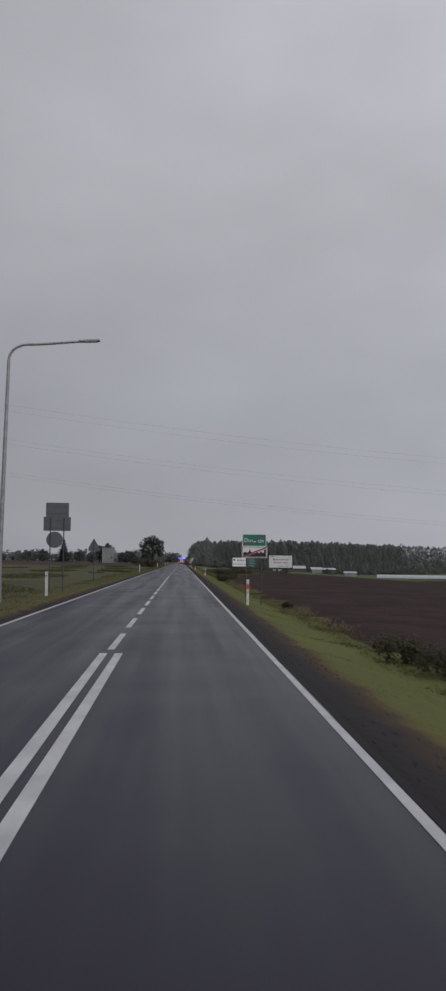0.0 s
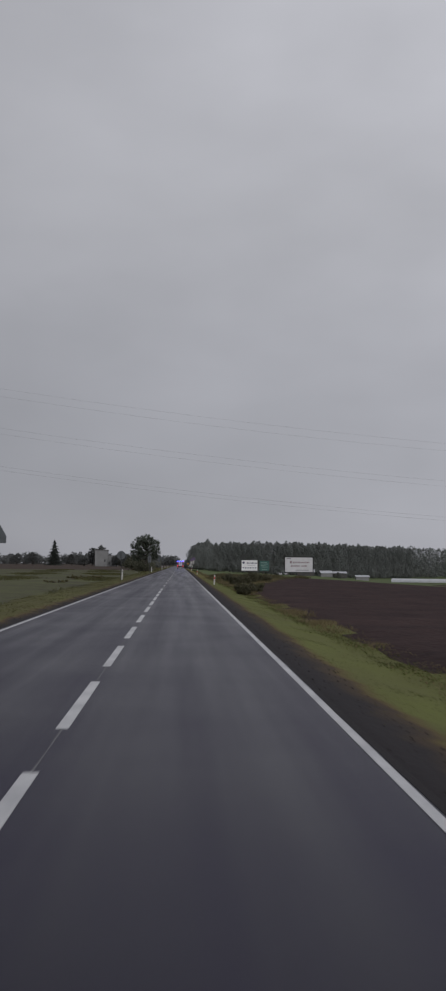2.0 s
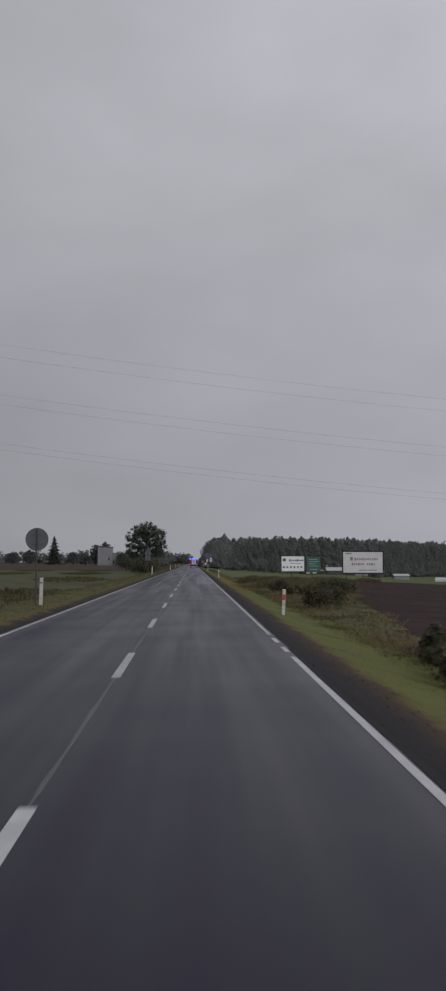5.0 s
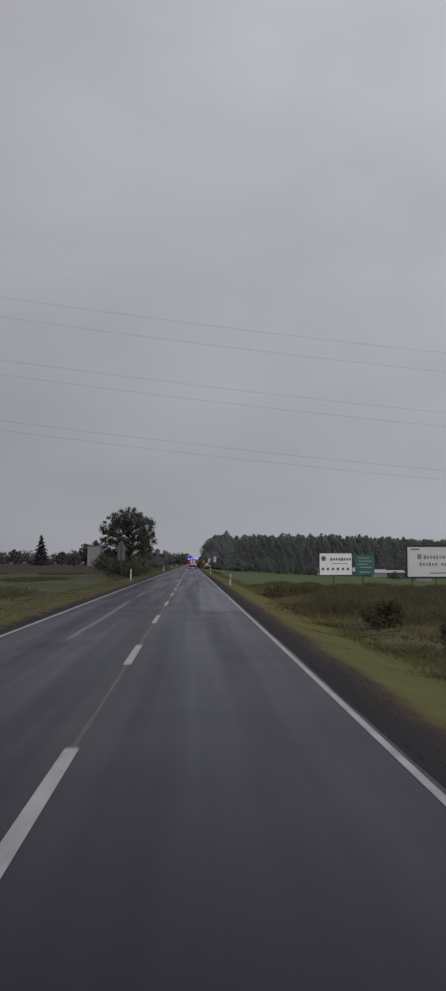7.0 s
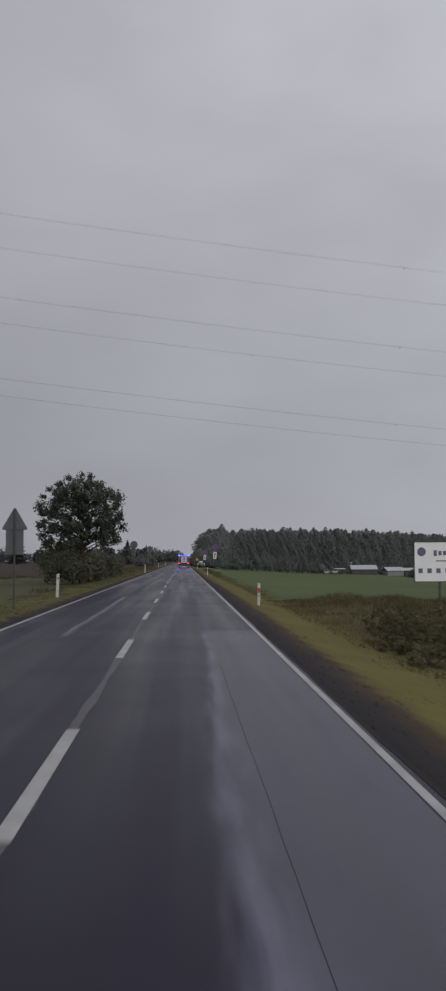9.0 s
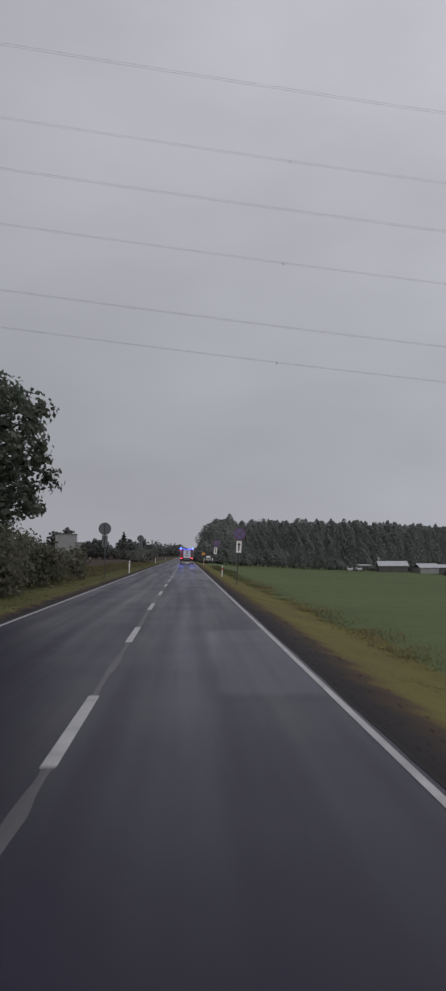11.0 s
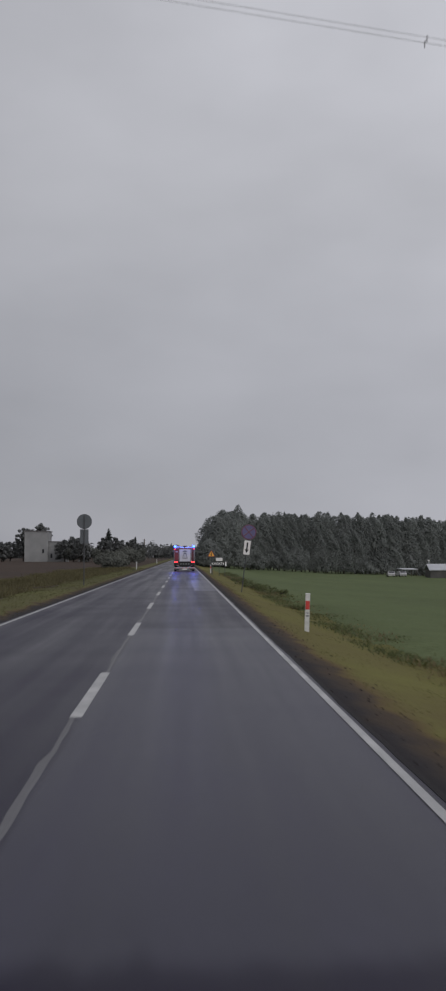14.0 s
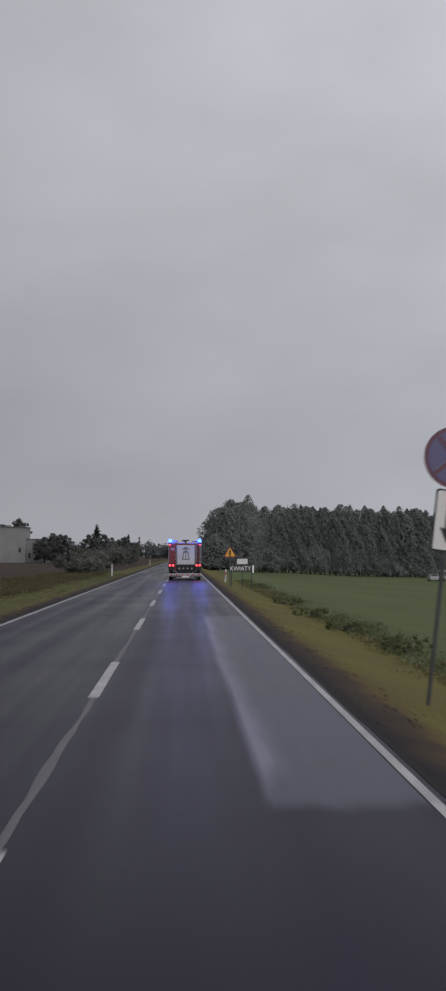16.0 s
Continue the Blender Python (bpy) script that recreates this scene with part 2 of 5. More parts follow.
def verge_material(name, grass, dry, soil, edge, width):
    """Turf that gives way to bare wet soil and gravel towards the road, at x about edge."""
    m = material(name, grass, dry, rough=0.95, scale=0.22, fine=2.0, bump=0.015, bump_scale=9.0, space="World", spec=0.1)
    n, l = m.node_tree.nodes, m.node_tree.links
    b = n["Principled BSDF"]
    pos = n.new("ShaderNodeNewGeometry").outputs["Position"]
    sep = n.new("ShaderNodeSeparateXYZ")
    l.new(pos, sep.inputs[0])
    tx = n.new("ShaderNodeTexNoise")
    tx.inputs["Scale"].default_value, tx.inputs["Detail"].default_value = 0.9, 5.0
    l.new(pos, tx.inputs["Vector"])
    wob = n.new("ShaderNodeMath")
    wob.operation = "MULTIPLY_ADD"
    wob.inputs[1].default_value = 0.9
    l.new(tx.outputs["Fac"], wob.inputs[0])
    l.new(sep.outputs["X"], wob.inputs[2])
    mr = n.new("ShaderNodeMapRange")
    mr.inputs["From Min"].default_value, mr.inputs["From Max"].default_value = edge + 0.45 - width, edge + 0.45 + width
    l.new(wob.outputs[0], mr.inputs["Value"])
    old = b.inputs["Base Color"].links[0].from_socket
    # dead brown grass lies between the bare soil and the turf
    ramp = n.new("ShaderNodeValToRGB")
    ramp.color_ramp.interpolation = "EASE"
    ends = ((0.0, soil), (0.45, tuple(0.6 * a + 0.4 * c for a, c in zip(soil, FRINGE))), (0.7, FRINGE), (1.0, FRINGE))
    for i, (at, colour) in enumerate(ends):
        stop = ramp.color_ramp.elements[0] if i == 0 else ramp.color_ramp.elements[-1] if i == 3 else ramp.color_ramp.elements.new(at)
        stop.position, stop.color = at, (*colour, 1)
    turf = n.new("ShaderNodeMapRange")
    turf.interpolation_type = "SMOOTHSTEP"
    turf.inputs["From Min"].default_value, turf.inputs["From Max"].default_value = 0.45, 1.0
    inward = mr.outputs[0]
    if edge < 0:
        flip = n.new("ShaderNodeMath")
        flip.operation = "SUBTRACT"
        flip.inputs[0].default_value = 1.0
        l.new(inward, flip.inputs[1])
        inward = flip.outputs[0]
    l.new(inward, ramp.inputs[0])
    l.new(inward, turf.inputs["Value"])
    mix = n.new("ShaderNodeMix")
    mix.data_type = "RGBA"
    l.new(turf.outputs[0], mix.inputs[0])
    l.new(ramp.outputs[0], mix.inputs[6])
    l.new(old, mix.inputs[7])
    l.new(mix.outputs[2], b.inputs["Base Color"])
    return m


FRINGE = (0.098, 0.066, 0.034)
EARTH = (0.0305, 0.0277, 0.0295)
VERGE = verge_material("verge_turf", (0.122, 0.136, 0.040), (0.098, 0.098, 0.036), EARTH, 2.74, 0.52)
VERGE_DRY = verge_material("ochre_verge_turf", (0.136, 0.130, 0.040), (0.108, 0.090, 0.034), EARTH, 2.70, 0.58)
VERGE_MID = verge_material("ochre_verge_turf_nearer", (0.136, 0.130, 0.040), (0.108, 0.090, 0.034), EARTH, 2.56, 0.54)
VERGE_FAR = verge_material("ochre_verge_turf_close", (0.136, 0.130, 0.040), (0.108, 0.090, 0.034), EARTH, 2.42, 0.50)
VERGE_LEFT = verge_material("olive_verge_turf", (0.112, 0.112, 0.042), (0.080, 0.073, 0.034), EARTH, -5.45, 0.25)
WEEDY = material("weedy_fallow", (0.128, 0.118, 0.054), (0.070, 0.058, 0.034), rough=0.95, scale=0.3, fine=2.5, bump=0.2, bump_scale=3.0, space="World", spec=0.15)
CROP = material("green_winter_crop", (0.114, 0.140, 0.066), (0.084, 0.105, 0.050), rough=0.95, scale=0.05, fine=1.2, bump=0.08, bump_scale=5.0, space="World", spec=0.06)
STUBBLE = material("brown_stubble_field", (0.066, 0.046, 0.034), (0.042, 0.031, 0.025), rough=0.95, scale=0.08, fine=1.0, bump=0.1, bump_scale=4.0, space="World", spec=0.15)
GRASS_R = leaf_material("verge_grass_blades", (0.128, 0.140, 0.047), 0.15)
GRASS_OCHRE = leaf_material("ochre_grass_blades", (0.142, 0.134, 0.043), 0.15)
GRASS_L = leaf_material("olive_grass_blades", (0.118, 0.117, 0.047), 0.15)
GRASS_DRY = leaf_material("dry_weed_stems", (0.250, 0.205, 0.110), 0.2)
LEAF = leaf_material("broad_leaves", (0.118, 0.138, 0.100), 0.35, 0.4, 0.6, 0.5)
LEAF_BUSH = leaf_material("hedge_leaves", (0.122, 0.117, 0.070))
LEAF_HEDGE = leaf_material("grey_green_hedge_leaves", (0.150, 0.152, 0.105))
# paler than the leaves themselves, with haze over the distance put into the base
HAZE_BUSH = leaf_material("hazed_bush_leaves", (0.195, 0.202, 0.176), 0.12, 0.3, 0.3, 0.7)
WEED_GREEN = leaf_material("dark_weed_leaves", (0.158, 0.178, 0.080))
WEED_BROWN = leaf_material("brown_weed_leaves", (0.167, 0.148, 0.076))
WEED_HEAP = leaf_material("dark_brown_weeds", (0.166, 0.148, 0.080), 0.25)
GRAVEL = material("wet_gravel", (0.036, 0.031, 0.029), rough=0.9, scale=3, fine=20, random_value=0.35, spec=0.15)
NEEDLE = leaf_material("fir_needles", (0.105, 0.12, 0.105))
# base and sheen lifted above real foliage: the mist is in the colour
HAZE_FOREST = leaf_material("forest_foliage_hazed", (0.232, 0.250, 0.232), 0.05, 0.16, 0.8, 0.6)
# the grey of distant mist is mixed into this leaf colour
HAZE_TREE = leaf_material("hazed_tree_foliage", (0.205, 0.212, 0.205), 0.08, 0.2, 0.4, 0.7)
BARK = material("wet_bark", (0.07, 0.055, 0.045), rough=0.9, scale=3, fine=25, bump=0.02)
STEEL = material("galvanised_steel", (0.36, 0.37, 0.38), rough=0.5, metal=0.7, scale=4, fine=40)
SIGN_BACK = material("grey_sign_back", (0.125, 0.135, 0.145), rough=0.55, metal=0.3, scale=2.5, fine=30, amount=0.8)
POLE_GREY = material("dull_grey_pole", (0.085, 0.088, 0.092), rough=0.6, metal=0.3, scale=4, fine=40)
WHITE_PL = material("white_plastic", (0.64, 0.63, 0.61), (0.44, 0.44, 0.42), rough=0.5, scale=5, fine=40)
RED_REFL = material("red_reflector", (0.55, 0.05, 0.04), rough=0.35, scale=6, fine=50, amount=0.85)
BLACK = material("black_paint", (0.015, 0.015, 0.016), rough=0.5, scale=6, fine=50)
SIGN_WHITE = material("white_sign_film", (0.74, 0.72, 0.70), rough=0.4, scale=2, fine=30, amount=0.88)
SIGN_GREEN = material("green_sign_film", (0.01, 0.17, 0.12), rough=0.4, scale=2, fine=30, amount=0.85)
SIGN_RED = material("red_sign_film", (0.130, 0.038, 0.070), rough=0.4, scale=2, fine=30, amount=0.85)
SIGN_BAR = material("dull_red_sign_film", (0.20, 0.045, 0.055), rough=0.45, scale=2, fine=30, amount=0.85)
SIGN_PINK = material("faded_red_sign_film", (0.50, 0.20, 0.20), rough=0.45, scale=2, fine=30, amount=0.85)
SIGN_BLUE = material("blue_sign_film", (0.108, 0.096, 0.215), rough=0.4, scale=2, fine=30, amount=0.85)
SIGN_YELLOW = material("amber_sign_film", (0.85, 0.40, 0.05), rough=0.4, scale=2, fine=30, amount=0.9)
BOARD_WHITE = material("white_board_film", (0.84, 0.84, 0.83), rough=0.45, scale=1, fine=12, amount=0.92)
BOARD_GREY = material("greyed_board_film", (0.68, 0.68, 0.68), (0.56, 0.56, 0.56), rough=0.5, scale=0.8, fine=9)
BOARD_GREEN = material("dark_green_board", (0.03, 0.11, 0.09), rough=0.5, scale=1, fine=12, amount=0.85)
BOARD_DARK = material("dark_weathered_board", (0.06, 0.065, 0.06), rough=0.7, scale=2, fine=20)
INK_GREY = material("grey_print", (0.22, 0.22, 0.24), rough=0.5)
INK_PALE = material("pale_green_print", (0.30, 0.42, 0.38), rough=0.5)
INK_RED = material("faded_red_print", (0.33, 0.24, 0.25), rough=0.5)
INK_BLUE = material("dark_blue_print", (0.12, 0.13, 0.20), rough=0.5)
TIMBER = material("weathered_timber", (0.12, 0.095, 0.075), rough=0.85, scale=3, fine=35, bump=0.01)
TRUCK_RED = material("fire_red_paint", (0.20, 0.022, 0.032), rough=0.3, scale=1.2, fine=20, amount=0.8, clear=0.4)
TRUCK_GREY = material("silver_roller_door", (0.40, 0.39, 0.40), rough=0.4, metal=0.3, scale=1.5, fine=30, amount=0.85)
TRUCK_WHITE = material("white_truck_paint", (0.45, 0.44, 0.45), rough=0.35, scale=1.5, fine=30, amount=0.8)
DOOR_WHITE = material("white_shutter_paint", (0.60, 0.58, 0.59), rough=0.4, scale=1.5, fine=30, amount=0.85)
RUBBER = material("tyre_rubber", (0.02, 0.02, 0.02), rough=0.85, scale=5, fine=60)
GLASS_DARK = material("dark_window_glass", (0.02, 0.022, 0.025), rough=0.1, scale=3, fine=20)
LIGHT_BLUE = material("blue_beacon_lens", (0.028, 0.075, 1.0), rough=0.2, emit=11.0)
LIGHT_RED = material("red_lamp_lens", (1.0, 0.05, 0.06), rough=0.2, emit=3.5)
PLASTER = material("grey_plaster_wall", (0.28, 0.28, 0.275), (0.21, 0.21, 0.21), rough=0.9, scale=0.4, fine=6, bump=0.01)
ROOF = material("grey_roof_sheet", (0.20, 0.19, 0.19), rough=0.7, scale=0.6, fine=8)
ROOF_PALE = material("pale_roof_sheet", (0.44, 0.45, 0.47), rough=0.6, scale=0.6, fine=8, amount=0.8)
BARN = material("dark_barn_wall", (0.10, 0.095, 0.09), rough=0.9, scale=0.6, fine=8)
FOIL = material("white_tunnel_foil", (0.50, 0.51, 0.53), rough=0.5, scale=0.5, fine=6, amount=0.85)
WIRE = material("conductor_wire", (0.34, 0.34, 0.35), rough=0.6, metal=0.4)
LAMP_GLASS = material("lamp_diffuser", (0.45, 0.45, 0.46), rough=0.3)
CONCRETE = material("grey_concrete", (0.30, 0.29, 0.28), rough=0.9, scale=2, fine=30, bump=0.005)


# ---- mesh helpers ----
def box(bm, c, s, rot=(0, 0, 0), bevel=0.0):
    made = bmesh.ops.create_cube(bm, size=1.0, matrix=Matrix.LocRotScale(c, Euler([radians(a) for a in rot]), s))
    if bevel:
        edges = list({e for v in made["verts"] for e in v.link_edges})
        bmesh.ops.bevel(bm, geom=edges, offset=bevel, segments=2, affect="EDGES", profile=0.5)
    return bm


def tube(bm, p0, p1, r0, r1=None, seg=10, caps=True):
    p0, p1 = Vector(p0), Vector(p1)
    d = p1 - p0
    q = Vector((0, 0, 1)).rotation_difference(d.normalized()) if d.length > 1e-6 else Euler((0, 0, 0)).to_quaternion()
    bmesh.ops.create_cone(bm, cap_ends=caps, segments=seg, radius1=r0, radius2=r0 if r1 is None else r1, depth=d.length,
                          matrix=Matrix.LocRotScale((p0 + p1) / 2, q, None))
    return bm


def plate(bm, outline, y0, y1):
    """A flat plate with that outline in x and z, between two depths."""
    lo = [bm.verts.new((x, y0, z)) for x, z in outline]
    hi = [bm.verts.new((x, y1, z)) for x, z in outline]
    bm.faces.new(lo)
    bm.faces.new(list(reversed(hi)))
    k = len(outline)
    for i in range(k):
        bm.faces.new((lo[i], hi[i], hi[(i + 1) % k], lo[(i + 1) % k]))
    bmesh.ops.recalc_face_normals(bm, faces=bm.faces[:])
    return bm


def round_rect(cx, cz, w, h, r, k=4):
    pts = []
    for sx, sz, a0 in ((1, 1, 0), (-1, 1, 90), (-1, -1, 180), (1, -1, 270)):
        for i in range(k + 1):
            a = radians(a0 + 90 * i / k)
            pts.append((cx + sx * (w / 2 - r) + r * math.cos(a), cz + sz * (h / 2 - r) + r * math.sin(a)))
    return pts


def ring(cx, cz, r, k=40):
    return [(cx + r * math.cos(2 * math.pi * i / k), cz + r * math.sin(2 * math.pi * i / k)) for i in range(k)]


def mesh_of(name, bm, mat, smooth=False):
    me = bpy.data.meshes.new(name)
    bm.to_mesh(me)
    bm.free()
    me.materials.append(mat)
    if smooth:
        for p in me.polygons:
            p.use_smooth = True
    return me


def part(name, bm, mat, parent, label="", smooth=False):
    ob = new(name, mesh_of(name, bm, mat, smooth))
    ob.parent = parent
    if label:
        ob["label"] = label
    return ob


def lettering(name, words, height, at, mat, parent, depth=0.003, stretch=1.0):
    """Raised letters, centred on a point of a board that faces -y."""
    text = bpy.data.curves.new(name, "FONT")
    text.body, text.size, text.align_x, text.align_y, text.extrude, text.resolution_u = words, height / 0.7, "CENTER", "CENTER", depth / 2, 3
    carrier = new(name, text)
    me = bpy.data.meshes.new_from_object(carrier.evaluated_get(bpy.context.evaluated_depsgraph_get()))
    bpy.data.objects.remove(carrier)
    me.transform(Matrix.Translation(at) @ Matrix.Rotation(radians(90), 4, "X") @ Matrix.Diagonal((stretch, 1, 1, 1)))
    me.materials.clear()
    me.materials.append(mat)
    ob = new(name, me)
    ob.parent = parent
    return ob


def thing(name, m, label, category, group="", kind=""):
    ob = new(name)
    ob.matrix_world = m
    return tagged(ob, label, category, group, kind)


def B():
    return bmesh.new()


def raw_mesh(name, verts, faces, mats, index=None, smooth=False):
    me = bpy.data.meshes.new(name)
    verts, faces = np.asarray(verts, np.float32), np.asarray(faces, np.int32)
    k = faces.shape[1]
    me.vertices.add(len(verts))
    me.vertices.foreach_set("co", verts.ravel())
    me.loops.add(faces.size)
    me.loops.foreach_set("vertex_index", faces.ravel())
    me.polygons.add(len(faces))
    me.polygons.foreach_set("loop_start", np.arange(0, faces.size, k, dtype=np.int32))
    for m in mats:
        me.materials.append(m)
    if index is not None:
        me.polygons.foreach_set("material_index", np.asarray(index, np.int32))
    me.polygons.foreach_set("use_smooth", np.full(len(faces), bool(smooth)))
    me.update(calc_edges=True)
    me.validate()
    return me


# ---- the lie of the land ----
LEFT_EDGE, RIGHT_EDGE = -4.89, 1.705


def centre(y):
    """Where the middle line lies, which drifts a little along the road."""
    return float(np.interp(y, [0, 20, 110, 190, 257, 300, 345, 420], [-1.38, -1.42, -1.42, -1.31, -1.36, -1.30, -1.27, -1.25]))


def ease(a, b, x):
    t = np.clip((x - a) / (b - a), 0, 1)
    return t * t * (3 - 2 * t)


def lay(x, y):
    """Height of the ground at x, y (arrays)."""
    x, y = np.asarray(x, float), np.asarray(y, float)
    right = np.interp(x, [1.9, 2.1, 2.7, 3.4, 4.6, 5.6, 7.0, 25, 110, 160], [-0.03, -0.06, -0.16, -0.34, -0.62, -0.72, -0.60, -1.0, -6.2, -7.0])
    # the crop falls away more steeply towards the forest
    steep = np.interp(x, [7.0, 17, 25, 45, 75, 95, 115, 160], [-0.60, -2.0, -2.4, -3.8, -5.0, -6.3, -7.0, -8.0])
    right = np.where(x > 7, right + (steep - right) * ease(250, 470, y), right)
    # a low rise carries the far sheds
    right = right + 1.0 * np.exp(-((x - 72) / 22) ** 2 - ((y - 520) / 24) ** 2)
    left = np.interp(-x, [5.05, 5.3, 5.9, 7.0, 8.6, 12, 200], [-0.03, 0.02, 0.13, 0.12, -0.05, 0.05, 0.6])
    z = np.where(x > -1.5, right, left)
    rough = np.clip((np.abs(x + 1.5) - 3.8) / 3, 0, 1)
    z = z + rough * 0.05 * (np.sin(x * 1.9 + 0.7 * y) + np.sin(y * 1.13 - x * 0.8)) * 0.6
    return np.where((x > -5.0) & (x < 1.85), -0.06, z)


def build_ground():
    xs = np.array([-2500, -1200, -700, -400, -260, -180, -130, -95, -70, -52, -40, -31, -25, -20, -16.5, -14, -12, -10.5, -9.3, -8.3, -7.5,
                   -6.9, -6.4, -6.0, -5.7, -5.45, -5.25, -5.1, -4.98, 1.83, 1.95, 2.1, 2.3, 2.5, 2.75, 3.05, 3.4, 3.8, 4.2, 4.7, 5.2, 5.7, 6.3,
                   7, *np.arange(7.7, 30, 0.75), *np.arange(30, 66, 1.5), 68, 72, 77, 83, 90, 100, 115, 150, 200, 300, 500, 900, 2500.0])
    ys = np.concatenate([np.linspace(-220, -30, 12), np.arange(-24, 430, 2.0), np.linspace(440, 900, 47), np.array([950, 1050, 1250, 1600, 2200, 3500.0])])
    X, Y = np.meshgrid(xs, ys)
    Z = lay(X, Y)
    nx, ny = len(xs), len(ys)
    i = np.arange(nx - 1)[None, :] + nx * np.arange(ny - 1)[:, None]
    faces = np.stack([i, i + 1, i + nx + 1, i + nx], -1).reshape(-1, 4)
    cx = ((X[:-1, :-1] + X[:-1, 1:]) / 2).ravel()
    cy = ((Y[:-1, :-1] + Y[1:, :-1]) / 2).ravel()
    idx = np.zeros(len(cx), int)
    wob = 0.25 * np.sin(cy * 0.35) + 0.15 * np.sin(cy * 1.3)
    idx[:] = 1
    right, left = cx > 0, cx < -2
    idx[right & (cx > 5.9 + wob)] = 2
    idx[right & (cx > 5.9 + wob) & (cy > 126) & (cx < 6.6 + 0.13 * (cy - 126))] = 3
    idx[right & (cx > 5.4 + wob) & (cy > 236 + 0.1 * cx + 2.0 * np.maximum(0, cx - 25) + 1.2 * np.sin(cx * 1.1))] = 4
    idx[right & (idx == 1) & (cy > 168)] = 7
    idx[right & (idx == 7) & (cy > 258)] = 8
    idx[right & (idx == 8) & (cy > 276)] = 9
    idx[left] = 0
    idx[left & (cx < -8 + wob)] = 5
    idx[left & (cx < -62) & (cy < 330)] = 6
    idx[left & (cx < -8 + wob) & (cy > 285)] = 6
    me = raw_mesh("ground", np.stack([X, Y, Z], -1).reshape(-1, 3), faces, [VERGE_LEFT, VERGE, SOIL, WEEDY, CROP, MEADOW, STUBBLE, VERGE_DRY, VERGE_MID, VERGE_FAR], idx, True)
    tagged(new("ground", me), "verges, ploughed soil, green crop and meadow under a wet sky", "ground", kind="structure")


build_ground()


def strip(name, x0, x1, ya, yb, z0, z1, mat, parent=None, step=8.0, wobble=0.0, drift=0.0):
    """A thin slab laid along the road."""
    k = max(1, int((yb - ya) / step))
    y = np.linspace(ya, yb, k + 1)
    dx = wobble * (np.sin(y * 0.6) + 0.6 * np.sin(y * 1.7 + 1) + 0.5 * np.sin(y * 4.1)) + drift * (y - yb)
    v = []
    for a, off, z in ((x0, dx, z0), (x0, dx, z1), (x1, dx, z1), (x1, dx, z0)):
        v.append(np.stack([a + off, y, np.full_like(y, z)], -1))
    v = np.stack(v, 1).reshape(-1, 3)
    f = []
    for i in range(k):
        for j in range(3):
            p, q = 4 * i + j, 4 * i + j + 1
            f.append((p, p + 4, q + 4, q))
    f.append((0, 1, 2, 3))
    e = 4 * k
    f.append((e + 3, e + 2, e + 1, e))
    ob = new(name, raw_mesh(name, v, f, [mat]))
    bm = bmesh.new()
    bm.from_mesh(ob.data)
    bmesh.ops.recalc_face_normals(bm, faces=bm.faces[:])
    bm.to_mesh(ob.data)
    bm.free()
    if parent:
        ob.parent = parent
    return ob


def seam(ya, yb, w, wave, mat):
    """A smear of filler along the middle joint, of uneven width, that follows the drifting middle line."""
    y = np.linspace(ya, yb, max(2, int((yb - ya) / 0.5)) + 1)
    c = np.array([centre(v) for v in y]) + wave * (np.sin(y * 0.83) + 0.7 * np.sin(y * 2.1 + 1) + 0.6 * np.sin(y * 5.3))
    half = w * (0.85 + 0.25 * np.sin(y * 1.37 + 2) + 0.18 * np.sin(y * 3.9))
    v = np.stack([np.stack([c - half, y, np.full_like(y, 0.001)], -1), np.stack([c, y, np.full_like(y, 0.0035)], -1), np.stack([c + half, y, np.full_like(y, 0.001)], -1)], 1).reshape(-1, 3)
    i = 3 * np.arange(len(y) - 1)[:, None]
    f = np.concatenate([i + np.array([[0, 1, 4, 3]]), i + np.array([[1, 2, 5, 4]])])
    ob = new("seam", raw_mesh("seam", v, f, [mat]))
    ob.parent = road
    return ob


road = tagged(strip("road", -5.02, 1.83, -200, 1400, -0.15, 0.0, ASPHALT, step=10), "dark wet two-lane asphalt road", "road", kind="structure")
for side, x in (("left", LEFT_EDGE), ("right", RIGHT_EDGE)):
    for ya, yb in (((-200, 122), (122, 1300)) if side == "left" else ((-200, 116.3), (117.3, 118.3), (119.4, 120.6), (121.6, 1300))):
        worn = ya > 121
        strip("edge_line", x - (0.040 if worn else 0.049), x + (0.046 if worn else 0.051), ya, yb, 0.0, 0.006, LINE_WORN if worn else LINE, road, step=10)
for xa, ya, yb in ((RIGHT_EDGE + 0.075, -200, 118), (RIGHT_EDGE + 0.105, 118, 430)):
    strip("washed_earth", xa, 1.87, ya, yb, -0.05, 0.0045, SHOULDER, road, 0.6, 0.008)
for x, drift in ((-1.50, -0.0085), (-1.205, -0.0045)):
    strip("solid_line", x - 0.075, x + 0.075, -6, 17.9, 0.0, 0.006, LINE, road, step=4, drift=drift)
    strip("solid_line", x - 0.075 - drift * 23.9, x + 0.075 - drift * 23.9, -200, -6, 0.0, 0.006, LINE, road, step=20)
for k in range(15):
    ya = float(np.interp(k, [0, 9, 14], [18.66, 73.47, 101.6]))
    strip("dash_line", centre(ya) - 0.07, centre(ya) + 0.07, ya, ya + 4.0, 0.0, 0.006, LINE, road, step=5)
for k in range(70):
    ya = float(np.interp(k, [0, 1, 6, 13, 15, 16, 17, 19, 20, 21, 70], [113.2, 124.2, 180.1, 257.6, 279.6, 290.2, 300.8, 322.0, 332.8, 342.8, 872]))
    strip("dash_line", centre(ya) - 0.07, centre(ya) + 0.07, ya, ya + 3.9, 0.0, 0.006, LINE_WORN, road, step=5)
